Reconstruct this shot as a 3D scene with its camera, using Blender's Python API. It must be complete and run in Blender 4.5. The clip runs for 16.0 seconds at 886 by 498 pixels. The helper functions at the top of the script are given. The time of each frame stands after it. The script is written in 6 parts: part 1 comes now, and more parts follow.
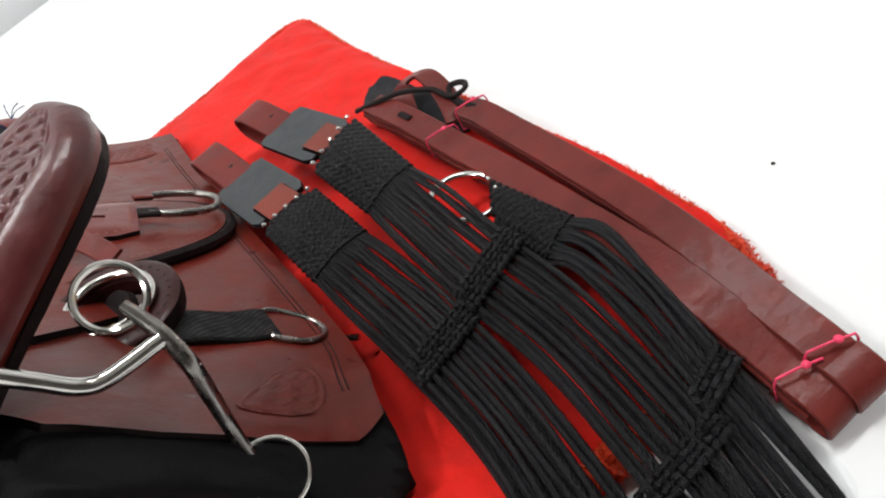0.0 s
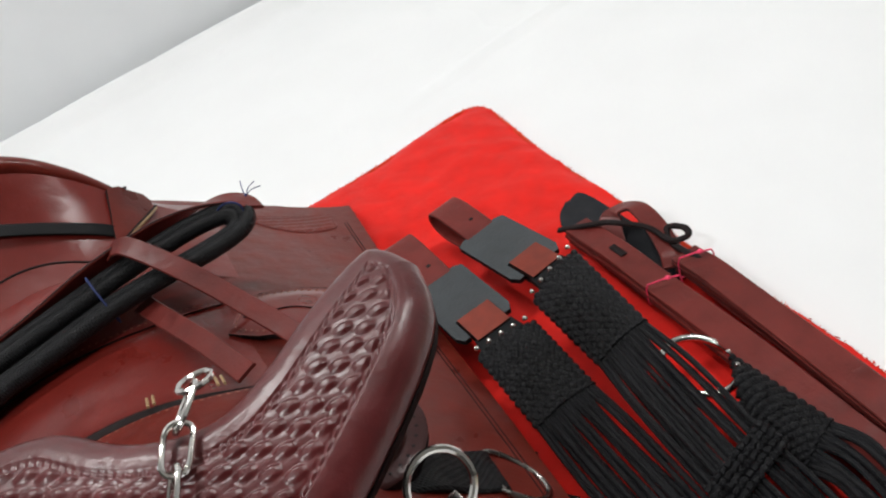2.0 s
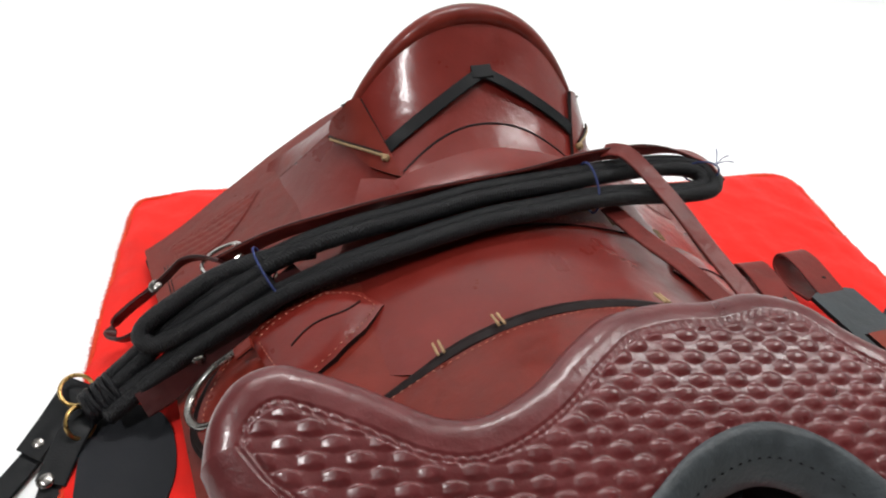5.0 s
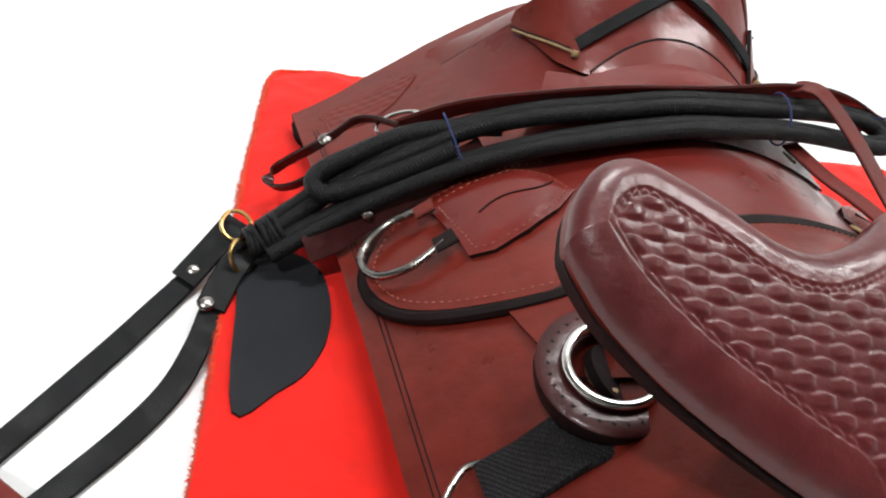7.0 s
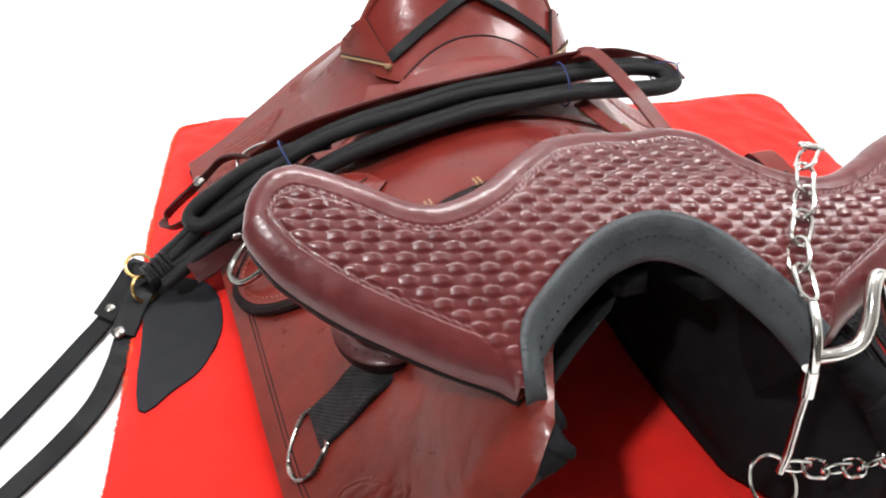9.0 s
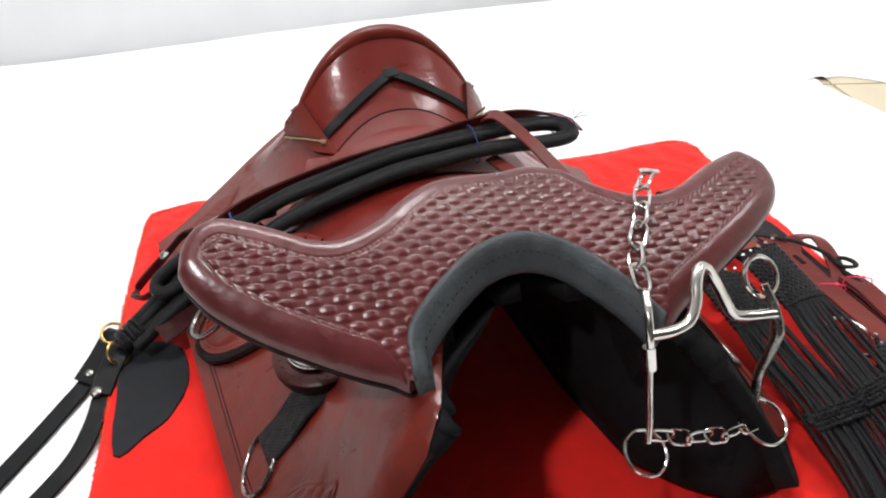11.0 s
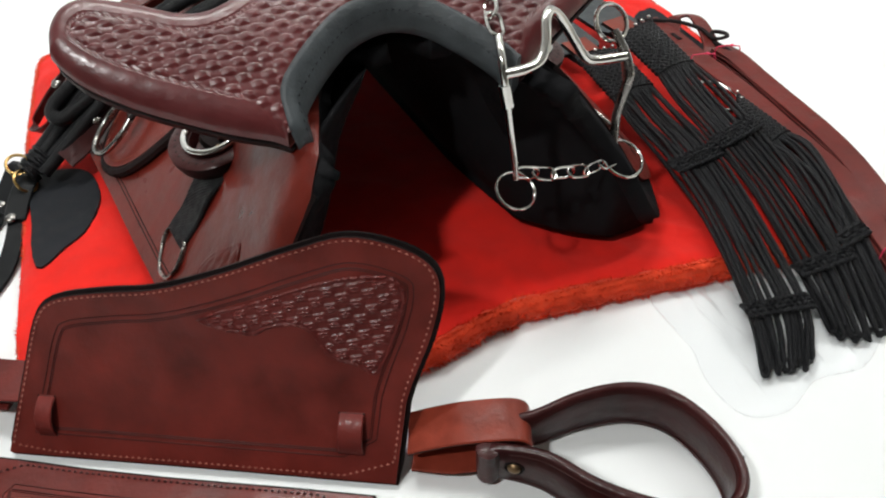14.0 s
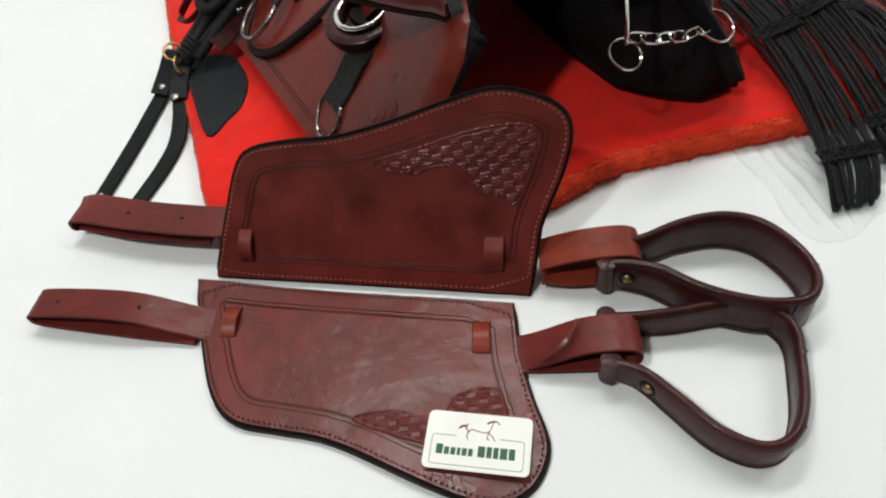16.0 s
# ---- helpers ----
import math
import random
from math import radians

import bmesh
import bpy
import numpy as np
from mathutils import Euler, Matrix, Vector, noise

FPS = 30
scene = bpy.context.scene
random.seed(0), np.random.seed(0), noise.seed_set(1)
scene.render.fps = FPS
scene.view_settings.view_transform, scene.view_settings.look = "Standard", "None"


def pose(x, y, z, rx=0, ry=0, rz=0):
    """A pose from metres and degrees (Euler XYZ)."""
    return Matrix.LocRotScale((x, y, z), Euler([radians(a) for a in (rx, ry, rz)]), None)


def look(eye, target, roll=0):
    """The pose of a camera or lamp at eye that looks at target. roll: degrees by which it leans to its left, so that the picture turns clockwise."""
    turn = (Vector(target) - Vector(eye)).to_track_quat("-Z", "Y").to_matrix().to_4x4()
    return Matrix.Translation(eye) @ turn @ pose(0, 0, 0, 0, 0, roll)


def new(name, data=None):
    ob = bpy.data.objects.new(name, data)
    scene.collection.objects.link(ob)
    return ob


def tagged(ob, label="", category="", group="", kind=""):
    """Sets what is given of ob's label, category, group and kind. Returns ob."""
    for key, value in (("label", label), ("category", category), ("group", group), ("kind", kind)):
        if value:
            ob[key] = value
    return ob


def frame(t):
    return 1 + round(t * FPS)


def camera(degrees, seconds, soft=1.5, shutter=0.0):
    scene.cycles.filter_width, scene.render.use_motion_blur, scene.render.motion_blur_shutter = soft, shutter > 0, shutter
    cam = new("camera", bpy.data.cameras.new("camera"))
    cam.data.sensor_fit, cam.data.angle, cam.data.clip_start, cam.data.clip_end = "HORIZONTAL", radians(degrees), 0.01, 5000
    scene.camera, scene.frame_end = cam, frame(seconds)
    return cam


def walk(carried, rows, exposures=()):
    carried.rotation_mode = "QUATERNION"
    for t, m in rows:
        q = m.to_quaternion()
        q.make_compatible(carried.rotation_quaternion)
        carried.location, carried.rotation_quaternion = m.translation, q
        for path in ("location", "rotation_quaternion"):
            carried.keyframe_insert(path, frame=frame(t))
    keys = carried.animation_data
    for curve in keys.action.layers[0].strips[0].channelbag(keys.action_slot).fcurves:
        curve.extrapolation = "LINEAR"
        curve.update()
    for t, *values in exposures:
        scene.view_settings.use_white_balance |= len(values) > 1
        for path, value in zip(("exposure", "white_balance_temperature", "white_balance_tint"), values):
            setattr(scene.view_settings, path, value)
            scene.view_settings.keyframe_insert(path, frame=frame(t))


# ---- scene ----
cam = camera(63.3, 16.0, soft=2.1)
PATH = [
    (0, (0.194, -0.742, 0.396), (0.749, 0.645, -0.934), -31.3),
    (0.5, (0.205, -0.699, 0.42), (0.743, 0.736, -0.865), -30.0),
    (1, (0.211, -0.661, 0.443), (0.728, 0.82, -0.798), -29.7),
    (1.5, (0.194, -0.641, 0.463), (0.718, 0.85, -0.763), -27.4),
    (2, (0.143, -0.622, 0.488), (0.676, 0.877, -0.722), -22.6),
    (2.5, (0.083, -0.601, 0.506), (0.584, 0.919, -0.694), -17.9),
    (3, (0.009, -0.58, 0.526), (0.511, 0.936, -0.679), -12.3),
    (3.5, (-0.059, -0.563, 0.527), (0.426, 0.962, -0.672), -7.6),
    (4, (-0.13, -0.545, 0.539), (0.392, 0.969, -0.659), -1.7),
    (4.2, (-0.15, -0.541, 0.533), (0.379, 0.978, -0.654), 0.3),
    (6.3, (-0.332, -0.527, 0.461), (0.285, 0.93, -0.762), 16.0),
    (6.5, (-0.342, -0.531, 0.447), (0.268, 0.932, -0.772), 17.0),
    (7, (-0.364, -0.54, 0.426), (0.213, 0.916, -0.818), 18.1),
    (7.5, (-0.367, -0.556, 0.408), (0.167, 0.865, -0.894), 17.0),
    (8, (-0.324, -0.584, 0.439), (0.202, 0.824, -0.881), 13.2),
    (8.5, (-0.276, -0.622, 0.484), (0.221, 0.802, -0.829), 8.2),
    (9, (-0.235, -0.67, 0.515), (0.239, 0.808, -0.746), 3.9),
    (9.2, (-0.225, -0.695, 0.523), (0.271, 0.788, -0.724), 3.3),
    (11.3, (-0.186, -0.788, 0.546), (0.328, 0.812, -0.537), -1.6),
    (11.5, (-0.171, -0.796, 0.535), (0.348, 0.794, -0.561), -1.9),
    (12, (-0.138, -0.834, 0.521), (0.438, 0.683, -0.649), -2.7),
    (12.5, (-0.132, -0.856, 0.505), (0.509, 0.554, -0.76), -2.4),
    (13, (-0.129, -0.864, 0.499), (0.521, 0.48, -0.831), -2.3),
    (13.5, (-0.145, -0.874, 0.508), (0.494, 0.482, -0.816), -2.7),
    (14, (-0.186, -0.88, 0.507), (0.377, 0.453, -0.873), -3.8),
    (14.5, (-0.233, -0.898, 0.513), (0.257, 0.387, -0.94), -5.0),
    (15, (-0.262, -0.912, 0.518), (0.177, 0.346, -0.974), -5.8),
    (15.5, (-0.288, -0.931, 0.537), (0.137, 0.319, -0.965), -6.8),
    (16, (-0.31, -0.962, 0.563), (0.068, 0.257, -0.977), -8.7),
]
walk(cam, [(t, look(eye, target, roll)) for t, eye, target, roll in PATH],
     ((0, 0.12, 6500, 10), (1.2, 0.0, 6500, 10), (2.5, -0.2, 6500, 10), (3.3, -0.13, 6500, 10), (4.2, 0.08, 6500, 10), (6.3, 0.36, 6500, 10), (7, 0.4, 6500, 10), (8.5, 0.8, 6500, 12), (9, 0.92, 6500, 12), (11.5, 0.27, 6500, 12), (13, 0.15, 6500, 9), (14.5, 0.1, 6500, 6), (16, -0.12, 6550, 5)))


# ---- world and lights ----
world = bpy.data.worlds.new("world")
scene.world = world
world.use_nodes = True
world.node_tree.nodes["Background"].inputs[0].default_value = (0.9, 0.95, 1.0, 1)
world.node_tree.nodes["Background"].inputs[1].default_value = 0.055


def area_lamp(name, at, target, sx, sy, watts, colour):
    data = bpy.data.lights.new(name, "AREA")
    data.shape, data.size, data.size_y, data.energy, data.color = "RECTANGLE", sx, sy, watts, colour
    ob = new(name, data)
    ob.matrix_world = look(at, target)
    return ob


LAMP_Z = 2.45
LAMPS = ((0.05, 0.4, 0.6, 23.5), (-1.5, -1.12, 0.09, 38), (1.75, -0.35, 0.6, 20))
for x, y, half, watts in LAMPS:
    area_lamp("ceiling_lamp", (x, y, LAMP_Z), (x, y, 0), 2 * half, 0.17, watts, (1, 1, 1))


# ---- materials ----
def material(name, colour, rough=0.5, metal=0.0, vary=0.25, scale=60.0, bump=0.1, fine=400.0, coat=0.0, spec=0.5, island=False, sheen=0.0, wave=0.0, gloss=0.2):
    """Principled material with mottling at two scales, fine grain relief and varied gloss."""
    m = bpy.data.materials.new(name)
    m.use_nodes = True
    nt = m.node_tree
    p = nt.nodes["Principled BSDF"]
    co = nt.nodes.new("ShaderNodeTexCoord")
    vec = co.outputs["Object"]
    n1, n2, n3 = (nt.nodes.new("ShaderNodeTexNoise") for _ in range(3))
    for n, s, d in ((n1, scale / 6, 3), (n2, scale, 4), (n3, fine, 3)):
        n.inputs["Scale"].default_value, n.inputs["Detail"].default_value = s, d
        nt.links.new(vec, n.inputs["Vector"])
    mix = nt.nodes.new("ShaderNodeMath")
    mix.operation = "ADD"
    nt.links.new(n1.outputs["Fac"], mix.inputs[0])
    nt.links.new(n2.outputs["Fac"], mix.inputs[1])
    ramp = nt.nodes.new("ShaderNodeMapRange")
    ramp.inputs["From Min"].default_value, ramp.inputs["From Max"].default_value = 0.7, 1.3
    ramp.inputs["To Min"].default_value, ramp.inputs["To Max"].default_value = 1 - vary, 1 + vary
    nt.links.new(mix.outputs[0], ramp.inputs["Value"])
    value = ramp.outputs[0]
    if island:
        geo = nt.nodes.new("ShaderNodeNewGeometry")
        r2 = nt.nodes.new("ShaderNodeMapRange")
        r2.inputs["To Min"].default_value, r2.inputs["To Max"].default_value = 0.85, 1.2
        nt.links.new(geo.outputs["Random Per Island"], r2.inputs["Value"])
        mul = nt.nodes.new("ShaderNodeMath")
        mul.operation = "MULTIPLY"
        nt.links.new(value, mul.inputs[0])
        nt.links.new(r2.outputs[0], mul.inputs[1])
        value = mul.outputs[0]
    tint = nt.nodes.new("ShaderNodeVectorMath")
    tint.operation = "SCALE"
    tint.inputs[0].default_value = colour
    nt.links.new(value, tint.inputs["Scale"])
    nt.links.new(tint.outputs[0], p.inputs["Base Color"])
    rr = nt.nodes.new("ShaderNodeMapRange")
    rr.inputs["From Min"].default_value, rr.inputs["From Max"].default_value = 0.3, 0.7
    rr.inputs["To Min"].default_value, rr.inputs["To Max"].default_value = max(0.03, rough * 0.75), min(1, rough * 1.3)
    nt.links.new(n2.outputs["Fac"], rr.inputs["Value"])
    nt.links.new(rr.outputs[0], p.inputs["Roughness"])
    p.inputs["Metallic"].default_value = metal
    p.inputs["Specular IOR Level"].default_value = spec
    p.inputs["Coat Weight"].default_value = coat
    p.inputs["Coat Roughness"].default_value = gloss
    p.inputs["Sheen Weight"].default_value = sheen
    if bump:
        b = nt.nodes.new("ShaderNodeBump")
        b.inputs["Strength"].default_value, b.inputs["Distance"].default_value = bump, 0.001
        nt.links.new(n3.outputs["Fac"], b.inputs["Height"])
        nt.links.new(b.outputs[0], p.inputs["Normal"])
        if wave:
            w = nt.nodes.new("ShaderNodeBump")
            w.inputs["Strength"].default_value, w.inputs["Distance"].default_value = wave, 0.006
            nt.links.new(n2.outputs["Fac"], w.inputs["Height"])
            nt.links.new(w.outputs[0], b.inputs["Normal"])
            nt.links.new(w.outputs[0], p.inputs["Coat Normal"])
    return m


def braid_material(name, colour, rough, wave_scale):
    """Woven nylon: two crossed bands of fine relief."""
    m = material(name, colour, rough, bump=0, vary=0.3, scale=120, spec=0.26)
    nt = m.node_tree
    p = nt.nodes["Principled BSDF"]
    co = nt.nodes.new("ShaderNodeTexCoord")
    heights = []
    for turn in (0.7, -0.7):
        mp = nt.nodes.new("ShaderNodeMapping")
        mp.inputs["Rotation"].default_value = (0.3, 0.2, turn)
        wv = nt.nodes.new("ShaderNodeTexWave")
        wv.inputs["Scale"].default_value = wave_scale
        wv.inputs["Distortion"].default_value = 0.6
        nt.links.new(co.outputs["Object"], mp.inputs["Vector"])
        nt.links.new(mp.outputs["Vector"], wv.inputs["Vector"])
        heights.append(wv.outputs["Fac"])
    mx = nt.nodes.new("ShaderNodeMath")
    mx.operation = "MAXIMUM"
    nt.links.new(heights[0], mx.inputs[0])
    nt.links.new(heights[1], mx.inputs[1])
    b = nt.nodes.new("ShaderNodeBump")
    b.inputs["Strength"].default_value, b.inputs["Distance"].default_value = 0.75, 0.0009
    nt.links.new(mx.outputs[0], b.inputs["Height"])
    nt.links.new(b.outputs[0], p.inputs["Normal"])
    return m


LEATHER = material("burgundy_leather", (0.125, 0.0145, 0.0088), 0.36, vary=0.24, scale=45, bump=0.12, fine=700, coat=0.3, spec=0.18, wave=0.18, gloss=0.17)
SEAT = material("polished_leather", (0.14, 0.0125, 0.0085), 0.34, vary=0.2, scale=24, bump=0.07, fine=600, coat=0.5, spec=0.2, wave=0.24, gloss=0.2)
TOOLED = material("tooled_leather", (0.088, 0.0115, 0.0125), 0.36, vary=0.24, scale=80, bump=0.12, fine=700, coat=0.4, spec=0.42, wave=0.14)
FIELD = material("stamped_leather", (0.105, 0.0125, 0.01), 0.4, vary=0.25, scale=80, bump=0.1, fine=700, coat=0.12, spec=0.28)
STRAP = material("strap_leather", (0.13, 0.018, 0.014), 0.46, vary=0.28, scale=50, bump=0.22, fine=500, coat=0.1, spec=0.2, wave=0.2)
FENDER = material("fender_leather", (0.125, 0.0135, 0.009), 0.42, vary=0.4, scale=34, bump=0.14, fine=700, coat=0.25, spec=0.3, wave=0.2)
GROOVE = material("pressed_groove", (0.04, 0.006, 0.005), 0.5, vary=0.2, scale=60, bump=0.1, spec=0.25)
TAN = material("red_brown_leather", (0.19, 0.028, 0.014), 0.42, vary=0.3, scale=60, bump=0.2, fine=500, coat=0.1, spec=0.25, wave=0.15)
STIRRUP = material("stirrup_leather", (0.04, 0.008, 0.0078), 0.4, vary=0.4, scale=50, bump=0.2, fine=500, coat=0.25, spec=0.18, wave=0.3)
EDGE = material("burnished_edge", (0.011, 0.0065, 0.0065), 0.6, vary=0.3, scale=90, bump=0.1, spec=0.15)
BLACK = material("black_leather", (0.0055, 0.006, 0.0068), 0.5, vary=0.3, scale=70, bump=0.25, fine=600, spec=0.14)
BIND = material("gullet_leather", (0.036, 0.042, 0.046), 0.46, vary=0.3, scale=70, bump=0.45, fine=420, spec=0.4, wave=0.15)
FELT = material("black_felt", (0.008, 0.008, 0.009), 0.95, vary=0.4, scale=150, bump=0.6, fine=900, spec=0.1)
PATCH = material("wear_patch", (0.015, 0.016, 0.019), 0.6, vary=0.2, scale=60, bump=0.25, fine=700, spec=0.14)
RED = material("red_felt", (0.72, 0.018, 0.012), 0.92, vary=0.12, scale=50, bump=0.35, fine=900, spec=0.1, sheen=0.15, wave=0.25)
FLEECE = material("red_fleece", (0.64, 0.055, 0.02), 0.95, vary=0.2, scale=110, bump=0.5, fine=420, spec=0.05, sheen=0.2, wave=0.2)
HAIR = material("fleece_hair", (0.66, 0.055, 0.02), 0.95, vary=0.2, scale=90, bump=0, spec=0.05, island=True)
CORD = braid_material("black_cord", (0.009, 0.009, 0.0105), 0.4, 260)
ROPE = braid_material("black_rope", (0.006, 0.006, 0.007), 0.5, 190)
WEB = braid_material("black_webbing", (0.007, 0.007, 0.008), 0.6, 150)
STEEL = material("nickel_steel", (0.27, 0.255, 0.24), 0.26, metal=1.0, vary=0.2, scale=80, bump=0.05)
CHROME = material("polished_steel", (0.7, 0.68, 0.65), 0.14, metal=1.0, vary=0.1, scale=80, bump=0.03)
BRASS = material("brass", (0.55, 0.36, 0.13), 0.28, metal=1.0, vary=0.2, scale=80, bump=0.05)
BOLT = material("aged_brass", (0.3, 0.2, 0.11), 0.4, metal=1.0, vary=0.4, scale=150, bump=0.2)
LACE = material("rawhide_lace", (0.3, 0.2, 0.1), 0.6, vary=0.3, scale=120, bump=0.3)
THREAD_TAN = material("tan_thread", (0.3, 0.1, 0.065), 0.7, vary=0.3, scale=200, bump=0)
THREAD_DARK = material("dark_thread", (0.03, 0.006, 0.006), 0.7, vary=0.3, scale=200, bump=0)
THREAD_RED = material("pale_red_thread", (0.26, 0.085, 0.062), 0.7, vary=0.3, scale=200, bump=0)
THREAD_BLUE = material("blue_thread", (0.015, 0.028, 0.12), 0.7, vary=0.3, scale=200, bump=0)
THREAD_PINK = material("pink_thread", (0.85, 0.05, 0.13), 0.6, vary=0.15, scale=200, bump=0)
CLOTH = material("white_cloth", (0.83, 0.84, 0.84), 0.9, vary=0.02, scale=8, bump=0.15, fine=900, spec=0.1)
WALLM = material("white_wall", (0.8, 0.82, 0.83), 0.85, vary=0.03, scale=8, bump=0.1, fine=300, spec=0.2)
# Pale so that the unseen ceiling gives sheen and fill from above.
CEIL = material("off_white_ceiling", (0.55, 0.55, 0.54), 0.85, vary=0.04, scale=6, bump=0.1, fine=200, spec=0.2)
# Dark so that the unseen walls reflect and bounce little light.
SHADE = material("low_bounce_wall", (0.1, 0.095, 0.09), 0.8, vary=0.05, scale=6, bump=0.1, fine=200, spec=0.2)
TILE = material("beige_tile", (0.62, 0.54, 0.38), 0.35, vary=0.06, scale=12, bump=0.05)
GROUT = material("dark_grout", (0.08, 0.07, 0.06), 0.8, vary=0.2, scale=60, bump=0.2)
PAPER = material("white_card", (0.86, 0.85, 0.8), 0.45, vary=0.02, scale=40, bump=0.03)
INK_GREEN = material("green_ink", (0.03, 0.11, 0.06), 0.6, vary=0.15, scale=300, bump=0)
INK_GREY = material("grey_ink", (0.25, 0.27, 0.22), 0.6, vary=0.15, scale=300, bump=0)
INK_BROWN = material("brown_ink", (0.25, 0.06, 0.03), 0.6, vary=0.15, scale=300, bump=0)
PLASTIC = bpy.data.materials.new("clear_plastic")
PLASTIC.use_nodes = True
_n = PLASTIC.node_tree
_mix, _clear, _gloss, _fres = (_n.nodes.new("ShaderNode" + k) for k in ("MixShader", "BsdfTransparent", "BsdfGlossy", "Fresnel"))
_clear.inputs["Color"].default_value = (0.975, 0.978, 0.982, 1)
_gloss.inputs["Roughness"].default_value = 0.16
_fres.inputs["IOR"].default_value = 1.3
_soft = _n.nodes.new("ShaderNodeMath")
_soft.operation, _soft.inputs[1].default_value = "MULTIPLY", 0.2
_n.links.new(_fres.outputs[0], _soft.inputs[0])
_n.links.new(_soft.outputs[0], _mix.inputs[0])
_n.links.new(_clear.outputs[0], _mix.inputs[1])
_n.links.new(_gloss.outputs[0], _mix.inputs[2])
_n.links.new(_mix.outputs[0], _n.nodes["Material Output"].inputs["Surface"])


# leather with a worn, finely cracked middle
CREASED = material("creased_leather", (0.12, 0.0135, 0.0095), 0.4, vary=0.35, scale=34, bump=0.14, fine=700, coat=0.3, spec=0.28, wave=0.25)
_n = CREASED.node_tree
_co, _map, _warp, _vor, _low, _noise, _patch, _mul, _bump = (_n.nodes.new("ShaderNode" + k) for k in ("TexCoord", "Mapping", "VectorMath", "TexVoronoi", "MapRange", "TexNoise", "MapRange", "Math", "Bump"))
_map.inputs["Rotation"].default_value, _map.inputs["Scale"].default_value = (0, 0, 0.9), (1, 0.45, 1)
_vor.feature, _vor.inputs["Scale"].default_value = "DISTANCE_TO_EDGE", 140
_low.inputs["From Max"].default_value = 0.045
_noise.inputs["Scale"].default_value = 9
_patch.inputs["From Min"].default_value, _patch.inputs["From Max"].default_value = 0.46, 0.68
_mul.operation = "MULTIPLY"
_bump.inputs["Strength"].default_value, _bump.inputs["Distance"].default_value = 0.34, 0.0007
_warp.operation = "ADD"
_jit, _amp = _n.nodes.new("ShaderNodeTexNoise"), _n.nodes.new("ShaderNodeVectorMath")
_jit.inputs["Scale"].default_value, _amp.operation, _amp.inputs["Scale"].default_value = 70, "SCALE", 0.012
_n.links.new(_co.outputs["Object"], _jit.inputs["Vector"])
_n.links.new(_jit.outputs["Color"], _amp.inputs[0])
_n.links.new(_amp.outputs[0], _warp.inputs[1])
_n.links.new(_co.outputs["Object"], _map.inputs["Vector"])
_n.links.new(_map.outputs[0], _warp.inputs[0])
_n.links.new(_warp.outputs[0], _vor.inputs["Vector"])
_n.links.new(_vor.outputs["Distance"], _low.inputs["Value"])
_n.links.new(_co.outputs["Object"], _noise.inputs["Vector"])
_n.links.new(_noise.outputs["Fac"], _patch.inputs["Value"])
_n.links.new(_low.outputs[0], _mul.inputs[0])
_n.links.new(_patch.outputs[0], _mul.inputs[1])
_n.links.new(_mul.outputs[0], _bump.inputs["Height"])
_p = _n.nodes["Principled BSDF"]
_old = _p.inputs["Normal"].links[0].from_socket
_n.links.new(_old, _bump.inputs["Normal"])
_n.links.new(_bump.outputs[0], _p.inputs["Normal"])
_n.links.new(_bump.outputs[0], _p.inputs["Coat Normal"])


# ---- building helpers ----
def mesh_of(name, bm, mats, parent=None, label="", sharp=40):
    me = bpy.data.meshes.new(name)
    bm.normal_update()
    bm.to_mesh(me)
    bm.free()
    for m in mats if isinstance(mats, (list, tuple)) else [mats]:
        me.materials.append(m)
    me.shade_smooth()
    me.set_sharp_from_angle(angle=radians(sharp))
    ob = new(name, me)
    if parent is not None:
        ob.parent = parent
    if label:
        ob["label"] = label
    return ob


def part(name, bm, mats, parent, label="", sharp=40):
    return mesh_of(name, bm, mats, parent, label, sharp)


def thing(name, label, category, group=""):
    return tagged(new(name), label, category, group)


def curve(pts, n=8, closed=False):
    """A smooth line through the points (Catmull-Rom)."""
    p = [Vector(q) for q in pts]
    out, k = [], len(p)
    for i in range(k if closed else k - 1):
        if closed:
            a, b, c, d = p[i - 1], p[i], p[(i + 1) % k], p[(i + 2) % k]
        else:
            b, c = p[i], p[i + 1]
            a = p[i - 1] if i else b * 2 - c
            d = p[i + 2] if i + 2 < k else c * 2 - b
        for j in range(n):
            t = j / n
            out.append(0.5 * (2 * b + (c - a) * t + (2 * a - 5 * b + 4 * c - d) * t * t + (3 * b - a - 3 * c + d) * t**3))
    if not closed:
        out.append(p[-1])
    return out


def tube(path, r, seg=8, closed=False, bm=None, flat=1.0):
    """A round rod along a path; r is a radius or a function of 0..1. flat squeezes it vertically."""
    bm = bm or bmesh.new()
    path = [Vector(q) for q in path]
    k, rings = len(path), []
    side = None
    for i, q in enumerate(path):
        t = (path[(i + 1) % k] - path[i - 1]) if closed or 0 < i < k - 1 else (path[1] - path[0] if i == 0 else path[-1] - path[-2])
        t.normalize()
        if side is None:
            side = t.cross(Vector((0, 0, 1)))
            side = side if side.length > 0.05 else t.cross(Vector((1, 0, 0)))
        side = (side - t * side.dot(t)).normalized()
        up = side.cross(t)
        rad = r(i / max(1, k - 1)) if callable(r) else r
        rings.append([bm.verts.new(q + rad * (math.cos(a) * side + flat * math.sin(a) * up)) for a in (2 * math.pi * j / seg for j in range(seg))])
    for i in range(k if closed else k - 1):
        a, b = rings[i], rings[(i + 1) % k]
        for j in range(seg):
            bm.faces.new((a[j], a[(j + 1) % seg], b[(j + 1) % seg], b[j]))
    if not closed:
        bm.faces.new(rings[0][::-1])
        bm.faces.new(rings[-1])
    return bm


